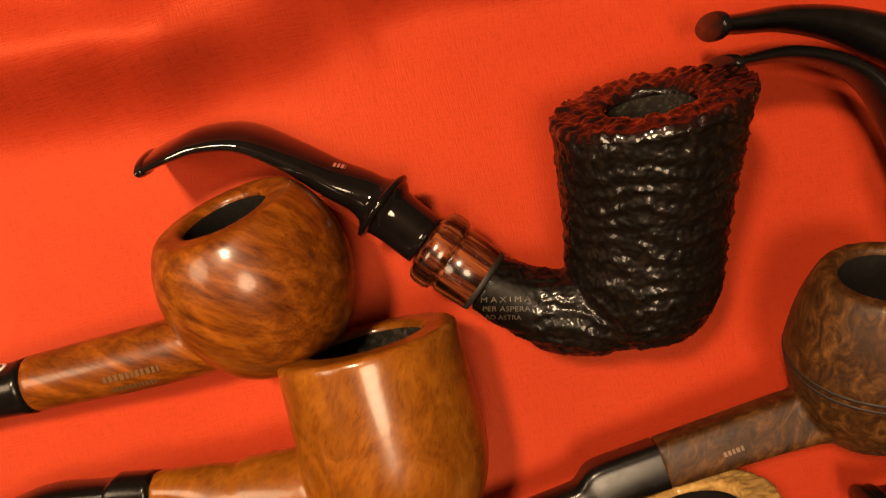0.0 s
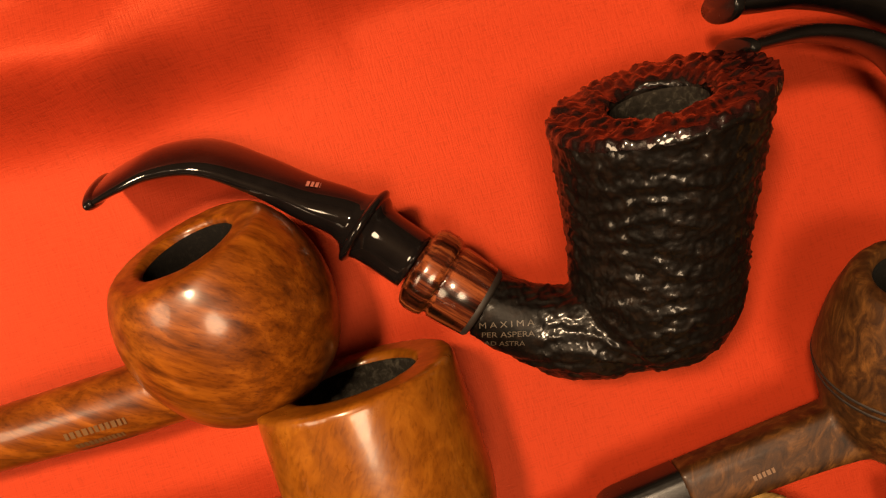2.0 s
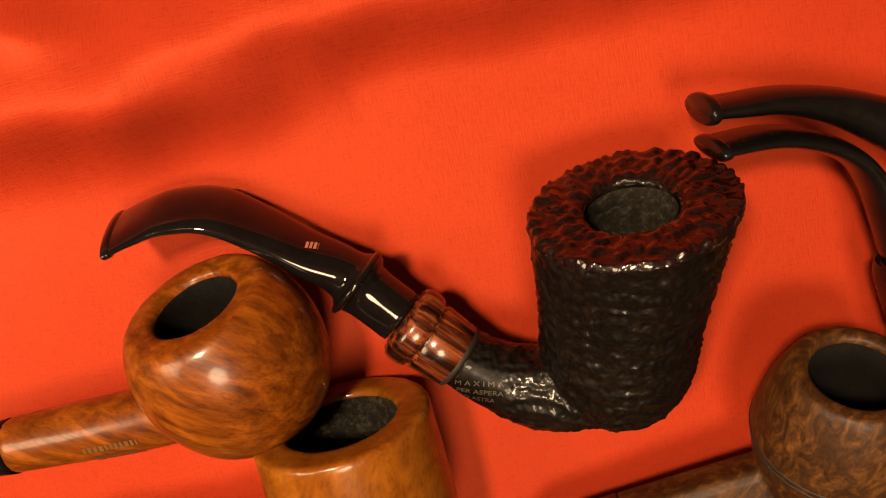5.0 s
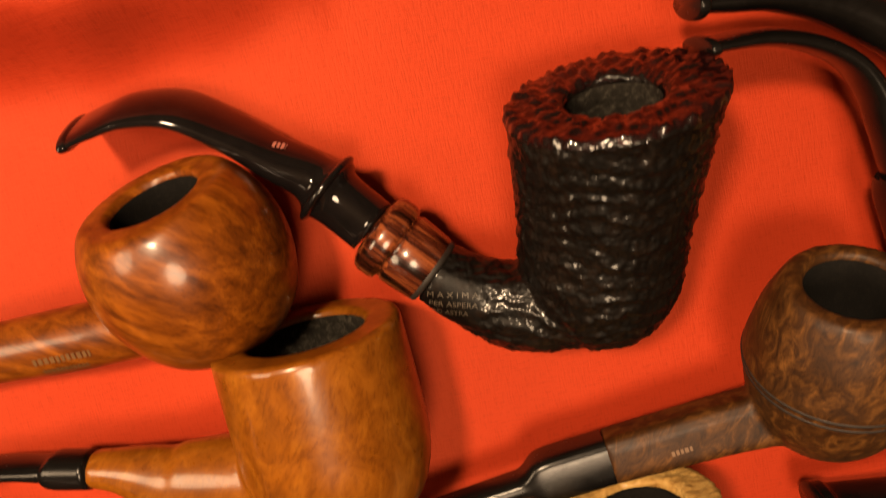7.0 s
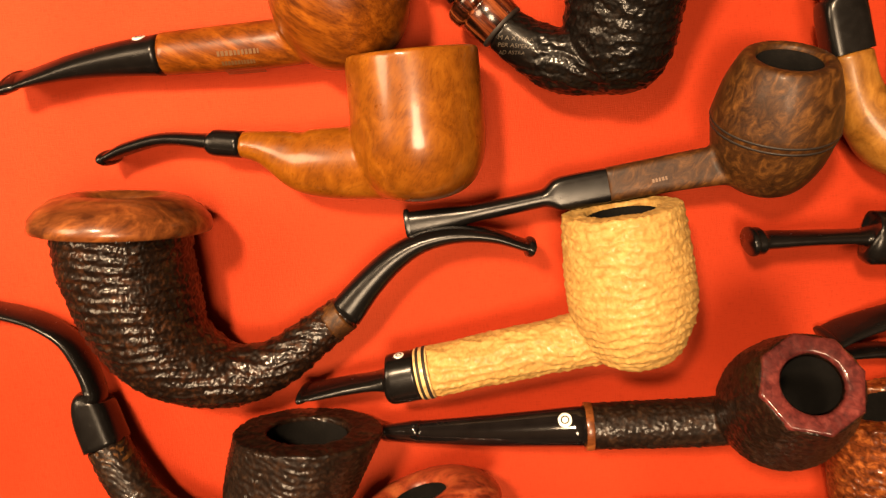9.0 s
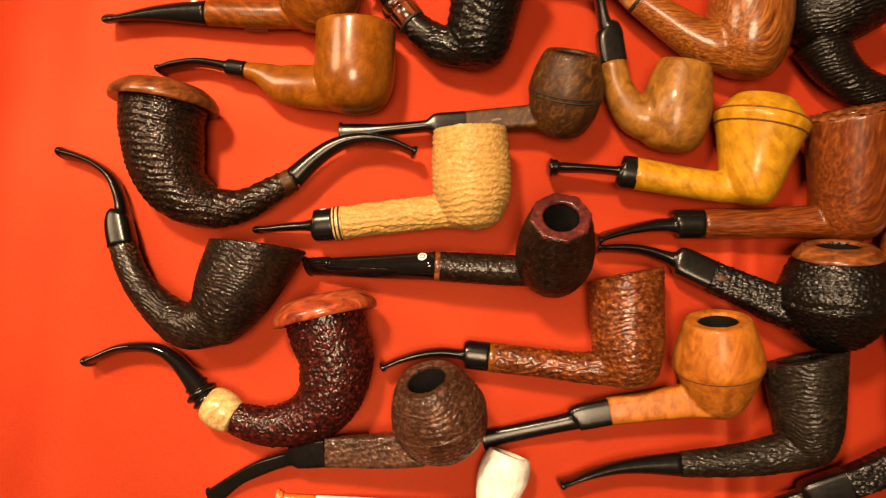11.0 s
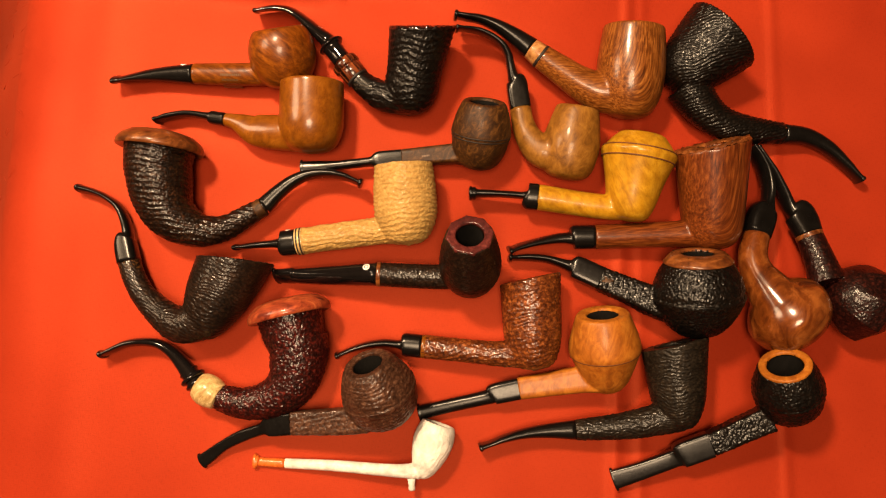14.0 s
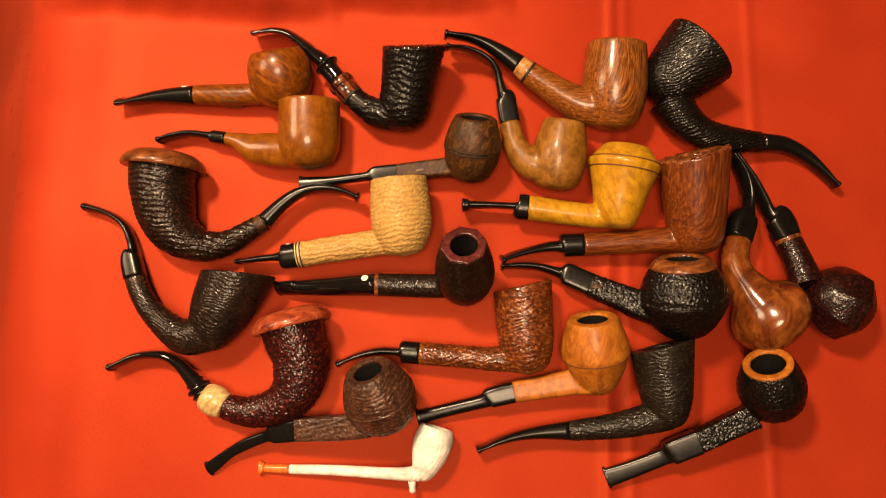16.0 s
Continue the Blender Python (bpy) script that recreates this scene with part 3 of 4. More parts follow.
SHAPE["rhodesian"] = dict(
    base=(166.6, -67.6, 19.8), rim=(162.6, -13.2, 38.2),
    profile=[(0, 0.0), (0.06, 11.8), (0.2, 21.6), (0.45, 29.5), (0.5, 30.3), (0.52, 29.1), (0.6, 29.1), (0.8, 24.8), (1, 17.7)],
    shank=[(157.1, -47.9, 23.8, 13.0, 13.0), (138.4, -43.9, 21.2, 10.2, 10.2), (123.5, -37.4, 19.1, 8.7, 8.7), (103.4, -28.5, 16.1, 7.9, 7.9)],
    stem=[(103.4, -28.5, 16.1, 7.9, 7.0), (87.3, -20.7, 13.8, 7.5, 7.0), (83.1, -19.4, 13.2, 3.9, 6.0), (69.9, -15.2, 11.4, 2.6, 6.8), (58.1, -13.8, 9.9, 2.4, 7.5), (46.2, -14.1, 8.5, 1.8, 8.0), (43.4, -14.1, 8.5, 2.2, 8.0)])
SHAPE["light_bulldog"] = dict(
    base=(108.2, -103.9, 11.0), rim=(101.1, -52.4, 31.0),
    profile=[(0, 0.0), (0.05, 8.5), (0.15, 14.0), (0.3, 18.0), (0.5, 22.5), (0.55, 23.5), (0.62, 23.3), (0.75, 21.7), (1, 17.1)],
    shank=[(103.7, -92.9, 15.4, 11.6, 9.5), (90.5, -95.0, 14.1, 9.0, 7.8), (48.7, -101.6, 10.0, 7.2, 6.3)],
    stem=[(48.7, -101.6, 10.0, 7.2, 6.3), (32.3, -105.2, 8.4, 6.8, 6.2), (29.2, -106.9, 8.0, 5.1, 5.5), (5.7, -112.4, 5.7, 4.6, 4.2), (-17.1, -117.9, 3.5, 4.7, 3.0)])
SHAPE["chestnut"] = dict(
    base=(58.5, -89.6, 17.0), rim=(55.5, -28.9, 21.3),
    profile=[(0, 0.0), (0.05, 10.8), (0.15, 15.5), (0.35, 18.6), (0.6, 19.4), (1, 20.1)],
    shank=[(56.7, -77.3, 18.0, 10.8, 10.8), (38.5, -78.7, 16.6, 8.5, 8.5), (22.3, -77.5, 15.4, 7.9, 7.9), (-15.9, -73.9, 12.5, 7.7, 7.7)],
    stem=[(-15.9, -73.9, 12.5, 7.7, 7.2), (-28.0, -72.7, 11.6, 7.4, 7.2), (-30.0, -72.7, 11.5, 3.3, 6.3), (-41.4, -71.8, 10.6, 2.7, 6.8), (-53.1, -73.3, 9.7, 2.3, 7.5), (-62.9, -76.2, 9.0, 1.9, 8.0), (-70.4, -79.5, 8.7, 1.7, 8.2), (-72.3, -80.3, 8.7, 2.1, 8.2)])
SHAPE["cream_ringed"] = dict(
    base=(-94.6, -85.0, 21.4), rim=(-102.6, -52.4, 22.0),
    profile=[(0, 0.0), (0.1, 12.2), (0.25, 16.8), (0.5, 19.4), (1, 21.4)],
    shank=[(-96.8, -68.3, 21.4, 19.4, 19.4), (-95.6, -75.9, 20.8, 19.1, 19.1), (-96.3, -85.4, 20.1, 18.3, 18.3), (-99.6, -96.4, 19.2, 16.6, 16.6), (-108.0, -105.4, 18.3, 14.1, 14.1), (-119.4, -109.9, 17.4, 11.8, 11.8), (-132.5, -111.0, 16.5, 10.1, 10.1), (-147.7, -107.2, 15.3, 8.4, 8.4)],
    stem=[(-162.0, -99.3, 14.2, 6.1, 6.5), (-167.3, -92.4, 13.5, 5.7, 6.5), (-172.3, -86.3, 13.0, 4.8, 6.5), (-179.7, -78.7, 12.2, 3.8, 7.0), (-188.6, -73.2, 11.5, 3.2, 7.5), (-198.5, -71.7, 10.8, 2.9, 8.0), (-210.3, -73.0, 9.9, 2.5, 8.3), (-219.8, -77.0, 9.1, 2.1, 8.5), (-224.2, -79.0, 9.0, 1.9, 8.5), (-226.5, -80.0, 9.0, 2.5, 8.5)])
SHAPE["carved_bulldog"] = dict(
    base=(-35.3, -120.6, 21.0), rim=(-49.9, -84.4, 46.7),
    profile=[(0, 0.0), (0.03, 9.9), (0.1, 16.7), (0.25, 21.7), (0.45, 23.8), (0.52, 24.3), (0.55, 23.6), (0.65, 22.8), (0.85, 19.0), (1, 14.8)],
    shank=[(-49.7, -119.7, 26.6, 8.8, 9.0), (-66.9, -121.7, 23.2, 8.4, 8.5), (-98.7, -123.5, 17.0, 7.4, 7.5)],
    stem=[(-98.7, -123.5, 17.0, 7.4, 7.5), (-113.6, -125.6, 14.1, 6.5, 6.5), (-119.0, -127.5, 12.9, 3.8, 5.5), (-133.2, -132.6, 9.9, 4.0, 4.5), (-145.1, -138.8, 7.4, 3.6, 3.6), (-156.2, -147.0, 4.8, 4.4, 3.0), (-159.8, -149.3, 4.0, 4.4, 2.8)])
SHAPE["black_dublin"] = dict(
    base=(152.9, -128.2, 20.5), rim=(150.6, -71.4, 22.0),
    profile=[(0, 0.0), (0.05, 8.5), (0.15, 13.2), (0.35, 17.2), (0.7, 19.8), (1, 21.8)],
    shank=[(152.2, -116.9, 20.5, 11.6, 11.6), (132.3, -122.2, 18.6, 9.9, 9.9), (113.3, -125.6, 16.8, 8.5, 8.5), (85.4, -128.0, 14.1, 6.6, 6.6)],
    stem=[(85.4, -128.0, 14.1, 6.4, 6.3), (67.4, -128.8, 12.4, 4.6, 6.5), (52.0, -130.7, 11.0, 3.3, 7.0), (38.5, -134.2, 9.7, 2.5, 7.8), (29.5, -137.6, 8.8, 1.9, 8.2), (23.3, -139.8, 8.7, 2.3, 8.2)])
SHAPE["orange_rim"] = dict(
    base=(227.1, -117.7, 20.0), rim=(213.2, -84.5, 44.7),
    profile=[(0, 0.0), (0.03, 9.4), (0.1, 15.3), (0.25, 20.0), (0.45, 21.9), (0.52, 22.5), (0.54, 22.1), (0.6, 22.1), (0.8, 19.6), (1, 15.8)],
    shank=[(209.9, -118.7, 25.4, 9.0, 8.5), (202.7, -122.2, 23.8, 8.4, 8.0), (173.4, -136.6, 17.2, 7.6, 7.3)],
    stem=[(173.4, -136.5, 17.1, 8.1, 7.3), (155.3, -143.8, 13.1, 7.9, 7.0), (151.2, -146.2, 12.2, 5.7, 5.0), (130.2, -154.8, 8.2, 5.8, 3.8), (112.4, -161.2, 5.0, 6.4, 2.8)])
SHAPE["clay"] = dict(
    base=(-15.9, -159.7, 12.7), rim=(-4.3, -124.1, 13.4),
    profile=[(0, 0.0), (0.06, 4.5), (0.2, 8.3), (0.5, 12.1), (0.75, 13.2), (1, 11.3)],
    shank=[(-17.0, -154.4, 12.9, 5.3, 5.3), (-33.2, -154.5, 11.6, 4.2, 4.2), (-71.8, -151.8, 8.4, 3.6, 3.6), (-105.2, -150.6, 5.7, 3.2, 3.2)],
    stem=[(-105.2, -150.6, 5.7, 3.0, 3.0), (-120.4, -149.9, 4.5, 2.8, 2.9), (-122.4, -149.7, 4.3, 3.0, 3.0), (-123.8, -149.5, 4.5, 4.0, 4.0), (-125.2, -149.5, 4.5, 4.0, 4.0)])


THINGS = {}


def tobacco_pipe(key, label, wood, finish="smooth", depth=0.35, period=2.0, shank_power=2.0, stem_power=2.3, stem_mat=None,
                 hole=0.58, slant=0.0, sides=0, blends=10, ash_lit=False, shank_roll=0.0, stem_roll=0.0, ring_turn=0.0, level=False, wander=1.0, panels=(), bit_power=2.2):
    """One pipe lying on its side: bowl and shank of one piece of wood, the charred chamber, and the stem."""
    s = SHAPE[key]
    base, rim = mm(s["base"]), mm(s["rim"])
    axis = rim - base
    length = axis.length
    a = axis.normalized()
    normal = (Vector((0, 0, 1)) - a * a.z).normalized()
    if level:
        normal = Vector((0, 0, 1))
    thing = new("tobacco_pipe")
    thing.location = (base.x, base.y, 0)
    tagged(thing, label, "tobacco pipe", "pipes laid out on the cloth")
    outer = [(f * length, r / 1000) for f, r in s["profile"]]
    profile = []
    smooth_rows = spline([(a, r, 0) for a, r in outer], 5)
    for k, row in enumerate(smooth_rows):
        profile.append((row[0], max(row[1], 0.0) if k else 0.0))
    top = outer[-1][1]
    bore = top * hole
    lip = 0.0007
    profile[-1:] = [(length - lip, top), (length - lip * 0.3, top - lip * 0.4), (length, top - lip * 1.3), (length, bore + lip),
                    (length - lip, bore), (length * 0.45, bore * 0.93), (length * 0.30, bore * 0.6), (length * 0.26, 0.0)]
    bm = bmesh.new()
    lathe(bm, base, axis, profile, 72, slant, sides, length)
    loft(bm, s["shank"], shank_power, 40, 6, shank_roll, normal=normal)
    textured = finish != "smooth"
    skin = fused(bm, 0.00052 if textured else 0.0007, blends if not textured else 2)
    if textured:
        weather(skin, finish, base, Matrix.Rotation(radians(ring_turn), 3, normal) @ axis, depth, period, len(THINGS) + 1, wander, panels)
    grain_flow(skin, s, base, axis, normal)
    skin.transform(Matrix.Translation(-thing.location))
    skin.shade_smooth()
    skin.materials.clear()
    skin.materials.append(wood)
    bowl = new("bowl", skin)
    bowl.parent = thing
    cup = bmesh.new()
    slack = 0.0009 if textured else 0.0001
    rows = [(length - 0.0016, bore - slack * 0.6), (length * 0.7, bore * 0.95 - slack), (length * 0.46, bore * 0.90 - slack), (length * 0.33, bore * 0.6), (length * 0.30, 0.0)]
    lathe(cup, base, axis, rows, 48, slant, 0, length)
    part("chamber", cup, ASHLIT if ash_lit else CHAR, thing, "charred chamber lining")
    sm = bmesh.new()
    saddle = 2 if stem_power > 4 else 3
    loft(sm, [(*row, stem_power if k < saddle else bit_power) for k, row in enumerate(s["stem"])], 2.2, 40, 7, stem_roll, normal=normal)
    stem = part("stem", sm, stem_mat or VULCANITE, thing, "black mouthpiece", sharp=28 if stem_power > 3.5 else 0)
    tip, before = np.array(s["stem"][-1], float), np.array(s["stem"][-2], float)
    way = (tip - before)[:3]
    way /= np.linalg.norm(way)
    lip_h, lip_w = max(tip[3] * 1.22, 1.9), tip[4] * 1.03
    bt = bmesh.new()
    loft(bt, [(*(tip[:3] + way * a), lip_h * f, lip_w * g) for a, f, g in ((-1.5, 0.72, 0.96), (-0.9, 0.97, 1.0), (0.0, 1.0, 1.0), (0.6, 0.93, 0.99), (0.9, 0.75, 0.96))], 2.2, 36, 3, stem_roll, 0.1, normal=normal)
    part("button", bt, stem_mat or VULCANITE, stem, "raised lip at the bit")
    THINGS[key] = dict(thing=thing, base=base, axis=axis.normalized(), length=length, bowl=bowl, stem=stem, top=top, bore=bore, s=s, slant=slant)
    return thing


def cuff(key, name, mat, radii, start=None, end=None, label="", power=2.0, parent=None):
    """A turned piece between the shank's end and the stem, or between two places: (share of the way, radius in mm)."""
    d = THINGS[key]
    a = np.array(start if start is not None else d["s"]["shank"][-1][:3], float)
    b = np.array(end if end is not None else d["s"]["stem"][0][:3], float)
    bm = bmesh.new()
    loft(bm, [(*(a + (b - a) * f), r, r) for f, r in radii], power, 40, 5, straight=True, end_bulge=0.02)
    return part(name, bm, mat, parent or d["thing"], label)


def joint_band(key, name, mat, width, proud, label="", at=0.0):
    """A narrow band where shank and stem meet."""
    s = THINGS[key]["s"]
    x0, y0, z0, h, w = s["stem"][0]
    way = np.array(s["shank"][-2][:3], float) - np.array((x0, y0, z0))
    way /= np.linalg.norm(way)
    c = np.array((x0, y0, z0)) + way * at
    return cuff(key, name, mat, [(0, h + proud * 0.5), (0.12, h + proud), (0.88, h + proud), (1, h + proud * 0.5)], c - way * width / 2, c + way * width / 2, label)


def stem_ring(key, index, radius, width, name="collar", mat=None, label="turned black collar", share=0.0):
    """A turned ring on the stem, round its row of that index."""
    s = THINGS[key]["s"]["stem"]
    p, q = np.array(s[index][:3], float), np.array(s[index + 1][:3], float)
    way = (q - p) / np.linalg.norm(q - p)
    c = p + (q - p) * share
    rows = [(0, radius * 0.72), (0.15, radius * 0.9), (0.35, radius * 0.99), (0.5, radius), (0.65, radius * 0.99), (0.85, radius * 0.9), (1, radius * 0.72)]
    return cuff(key, name, mat or ACRYLIC, rows, c - way * width / 2, c + way * width / 2, label, parent=None)


def ring_on_bowl(key, name, mat, share, radius, width, label="", proud=0.00022):
    """A thin turned line round the bowl."""
    d = THINGS[key]
    a = d["length"] * share
    bm = bmesh.new()
    r, w = radius / 1000, width / 1000
    rings = lathe(bm, d["base"], d["axis"], [(a - w / 2, r - w), (a - w / 2, r + proud * 0.5), (a, r + proud), (a + w / 2, r + proud * 0.5), (a + w / 2, r - w)], 72, d["slant"], 0, d["length"])
    return part(name, bm, mat, d["thing"], label)


def rim_disc(key, name, mat, label, rows, sides=0, nubs=0.0, cell=2.2, segments=96):
    """A ring-shaped top on the bowl: rows of (mm above the rim, share of the way from the bore to the outside); nubs roughen it."""
    d = THINGS[key]
    bm = bmesh.new()
    pr = [(d["length"] + a / 1000, d["bore"] + (d["top"] - d["bore"]) * f) for a, f in rows]
    lathe(bm, d["base"], d["axis"], pr, segments, d["slant"], sides, d["length"])
    if nubs:
        for v in bm.verts:
            p = v.co * 1000 / cell
            dist = noise.voronoi(p)[0]
            dome = max(0.0, 1.0 - (dist[0] / 0.62) ** 2)
            v.co += d["axis"] * (dome * nubs * 0.66 + noise.noise(v.co * 700) * nubs * 0.15) / 1000
            out = v.co - d["base"]
            out -= d["axis"] * out.dot(d["axis"])
            v.co += out.normalized() * (dome - 0.5) * nubs * 0.26 / 1000
    return part(name, bm, mat, d["thing"], label)


def cap(key, mat, label, radius, rise, drop):
    """A mushroom cap of turned wood over a curved horn's mouth."""
    d = THINGS[key]
    r, n = radius / 1000, d["length"]
    rows = [(-drop * 0.4, 0.80), (-drop, 0.955), (-drop * 0.9, 0.985), (-drop * 0.35, 1.0), (rise * 0.15, 0.985), (rise * 0.5, 0.90), (rise * 0.85, 0.74), (rise, 0.56), (rise * 0.97, 0.46),
            (rise * 0.75, 0.38), (-2, 0.33), (-9, 0.30), (-10, 0.0)]
    bm = bmesh.new()
    lathe(bm, d["base"], d["axis"], [(n + a / 1000, r * f) for a, f in rows], 80)
    piece = part("cap", bm, mat, d["thing"], label)
    bm = bmesh.new()
    lathe(bm, d["base"], d["axis"], [(n + (rise * 0.7) / 1000, r * 0.372), (n - 0.002, r * 0.325), (n - 0.0085, r * 0.29), (n - 0.0095, 0)], 48)
    part("bore", bm, CHAR, piece, "charred bore")
    return piece


# ---- the room, the table and the cloth ----
def slab(name, mat, lo, hi, kind="structure", label="", category=""):
    bm = bmesh.new()
    bmesh.ops.create_cube(bm, size=1)
    for v in bm.verts:
        v.co = [a + (c + 0.5) * (b - a) for c, a, b in zip(v.co, lo, hi)]
    me = bpy.data.meshes.new(name)
    bm.to_mesh(me)
    bm.free()
    me.materials.append(mat)
    return tagged(new(name, me), label, category, "", kind)


slab("floor", FLOOR, (-2.2, -2.2, -0.80), (2.2, 2.2, -0.75), label="plain dark brown boarded floor")
# Unseen ceiling, added dark and high so black pipes mirror little light.
slab("ceiling", CEILING, (-2.2, -2.2, 2.10), (2.2, 2.2, 2.18), label="unseen dark ceiling, added to keep reflections low")
slab("wall_west", WALL, (-2.28, -2.2, -0.75), (-2.2, 2.2, 2.10), label="plain brown painted wall")
slab("wall_east", WALL, (2.2, -2.2, -0.75), (2.28, 2.2, 2.10), label="plain brown painted wall")
slab("wall_north", WALL, (-2.2, 2.2, -0.75), (2.2, 2.28, 2.10), label="plain brown painted wall")
slab("wall_south", WALL, (-2.2, -2.28, -0.75), (2.2, -2.2, 2.10), label="plain brown painted wall")

table = new("table")
table.location = (0.17, 0, -0.75)
tagged(table, "plain brown wooden table under the red cloth", "table")
for name, lo, hi in (("tabletop", (-0.42, -0.5, 0.705), (0.50, 0.5, 0.742)), ("leg", (-0.40, -0.47, 0), (-0.34, -0.41, 0.705)), ("leg", (0.41, -0.47, 0), (0.47, -0.41, 0.705)),
                     ("leg", (-0.40, 0.41, 0), (-0.34, 0.47, 0.705)), ("leg", (0.41, 0.41, 0), (0.47, 0.47, 0.705))):
    ob = slab(name, FLOOR, lo, hi, "", "")
    ob.parent = table


def cloth_height(x, y):
    """Soft swells, two pressed creases and the rumples towards the back edge."""
    h = 0.0034 * noise.noise(Vector((x * 7, y * 7, 0.3))) + 0.0011 * noise.noise(Vector((x * 16, y * 11, 7.0))) + 0.0004 * noise.noise(Vector((x * 22, y * 22, 4.0)))
    for at, lean, tall, wide in ((0.122, 0.050, 0.0019, 0.0040), (0.136, 0.030, 0.0011, 0.0036), (0.233, 0.01, 0.0013, 0.0036)):
        d = (x - at - lean * y) / wide
        h += tall * math.exp(-d * d)
    # folds that run across the back of the cloth, each with one steep side
    for x0, x1, at, lean, tall, wide in ((-0.30, -0.07, 0.198, -0.07, 0.0210, 0.028), (-0.12, 0.06, 0.195, -0.05, 0.0165, 0.026), (-0.17, -0.085, 0.214, 0.30, 0.0085, 0.010),
                                         (-0.30, -0.12, 0.240, -0.2, 0.013, 0.016), (-0.01, 0.30, 0.205, 0.06, 0.009, 0.022), (0.15, 0.40, 0.205, -0.05, 0.003, 0.016)):
        ends = min(1.0, max(0.0, (x - x0) / 0.05)) * min(1.0, max(0.0, (x1 - x) / 0.05))
        if ends > 0:
            d = (y - at - lean * (x - x0) + 0.006 * noise.noise(Vector((x * 20, at * 50, 0))) + 0.002 * noise.noise(Vector((x * 60, at * 50, 2)))) / wide
            h += tall * ends * (math.exp(-d * d) if d > 0 else math.exp(-d * d * 7.0))
    for at, y0, y1, lean, tall, wide in ((-0.245, -0.25, 0.2, 0.05, 0.0022, 0.016),):
        d = (x - at - lean * y) / wide
        h += tall * math.exp(-d * d)
    return h + 0.0008


def red_cloth():
    nx, ny, x0, x1, y0, y1 = 600, 470, -0.72, 0.72, -0.56, 0.56
    verts, faces = [], []
    edge = -0.268
    for j in range(ny + 1):
        for i in range(nx + 1):
            x, y = x0 + (x1 - x0) * i / nx, y0 + (y1 - y0) * j / ny
            e = edge + 0.006 * math.sin(y * 9) + 0.004 * noise.noise(Vector((0, y * 14, 1)))
            z = cloth_height(x, y)
            if x < e:
                d = e - x
                turn = min(d / 0.06, 0.95)
                over = max(0.0, d - 0.06 * 0.95)
                px = e - 0.06 * math.sin(turn) - 0.58 * over + 0.03 * over * math.sin(y * 40)
                z -= 0.06 * (1 - math.cos(turn)) + 0.81 * over
                x = px
            verts.append((x, y, z))
    for j in range(ny):
        for i in range(nx):
            a = j * (nx + 1) + i
            faces.append((a, a + 1, a + nx + 2, a + nx + 1))
    me = bpy.data.meshes.new("tablecloth")
    me.from_pydata(verts, [], faces)
    me.shade_smooth()
    me.materials.append(RED)
    return tagged(new("tablecloth", me), "bright red cotton cloth with soft creases spread over a table", "tablecloth")


cloth = red_cloth()


def frayed_threads():
    """Loose red threads that stand out from the cloth's back corner."""
    rng = random.Random(5)
    bm = bmesh.new()
    for k in range(26):
        y = rng.uniform(0.02, 0.17)
        x, z = -0.308 + rng.uniform(-0.006, 0.004), -0.008 + rng.uniform(-0.004, 0.002)
        reach, bend = rng.uniform(4, 11), rng.uniform(-5, 5)
        rows = [(x * 1000, y * 1000, z * 1000, 0.16, 0.16), (x * 1000 + reach * 0.5, y * 1000 + bend * 0.4, z * 1000 + 4.0, 0.14, 0.14),
                (x * 1000 + reach * 0.8, y * 1000 + bend, z * 1000 + 5.0, 0.10, 0.10)]
        loft(bm, rows, 2.0, 5, 3, end_bulge=0.05)
    ob = part("frayed_thread", bm, RED, cloth, "loose frayed red threads")
    return tagged(ob, "loose frayed red threads", kind="stuff")


frayed_threads()

# ---- the pipes ----
tobacco_pipe("apple", "polished golden-brown briar apple pipe with tapered black stem", GOLDEN, hole=0.6)
# The pot's grey lining puts the light reflected in its chamber into colour.
tobacco_pipe("pot", "smooth amber briar pot pipe with short bent black stem", AMBER, hole=0.62, blends=7, ash_lit=True)
tobacco_pipe("ringed", "black carved bent pipe with striped rosewood ferrule and knobbly rim", BLACKBLAST, "blast", 0.68, 4.4, hole=0.46, stem_mat=ACRYLIC, ash_lit=True, slant=-0.2, panels=((-58.5, 100.0, 26.0, 5.5, 8.5),))
tobacco_pipe("straightgrain", "bent flame-grained briar billiard pipe with pale wood ring", FLAME, hole=0.6)
tobacco_pipe("egg", "matt natural briar bent egg pipe with black saddle stem", NATURAL, hole=0.6, shank_power=2.3, stem_power=5.0, blends=24)
tobacco_pipe("horn", "large black sandblasted bent dublin pipe with curved stem", BLACKBLAST, "blast", 0.7, 2.2, hole=0.5, ring_turn=62, wander=0.7)
tobacco_pipe("bulldog", "dark walnut briar bulldog pipe with square shank", WALNUT, hole=0.70, shank_power=5.0, stem_power=5.0, blends=4, level=True, bit_power=2.5)
tobacco_pipe("yellow", "honey-yellow briar pipe with domed double-ringed bowl", YELLOW, hole=0.6)
tobacco_pipe("plateau", "tall russet straight-grained pipe with rough plateau rim", RUSSET, hole=0.5, slant=-0.19)
tobacco_pipe("bent_apple", "glossy cherry-brown bent apple pipe with black saddle stem", CHERRY, hole=0.55, stem_power=3.0, blends=22)
tobacco_pipe("faceted", "dark plum carved bent pipe with faceted bowl", DARKPLUM, "carve", 0.22, 2.4, hole=0.6, sides=8, stem_power=3.0)
tobacco_pipe("calabash", "dark brown sandblasted calabash pipe with chestnut wood cap", BROWNBLAST, "blast", 0.74, 3.3, hole=0.6, wander=0.45)
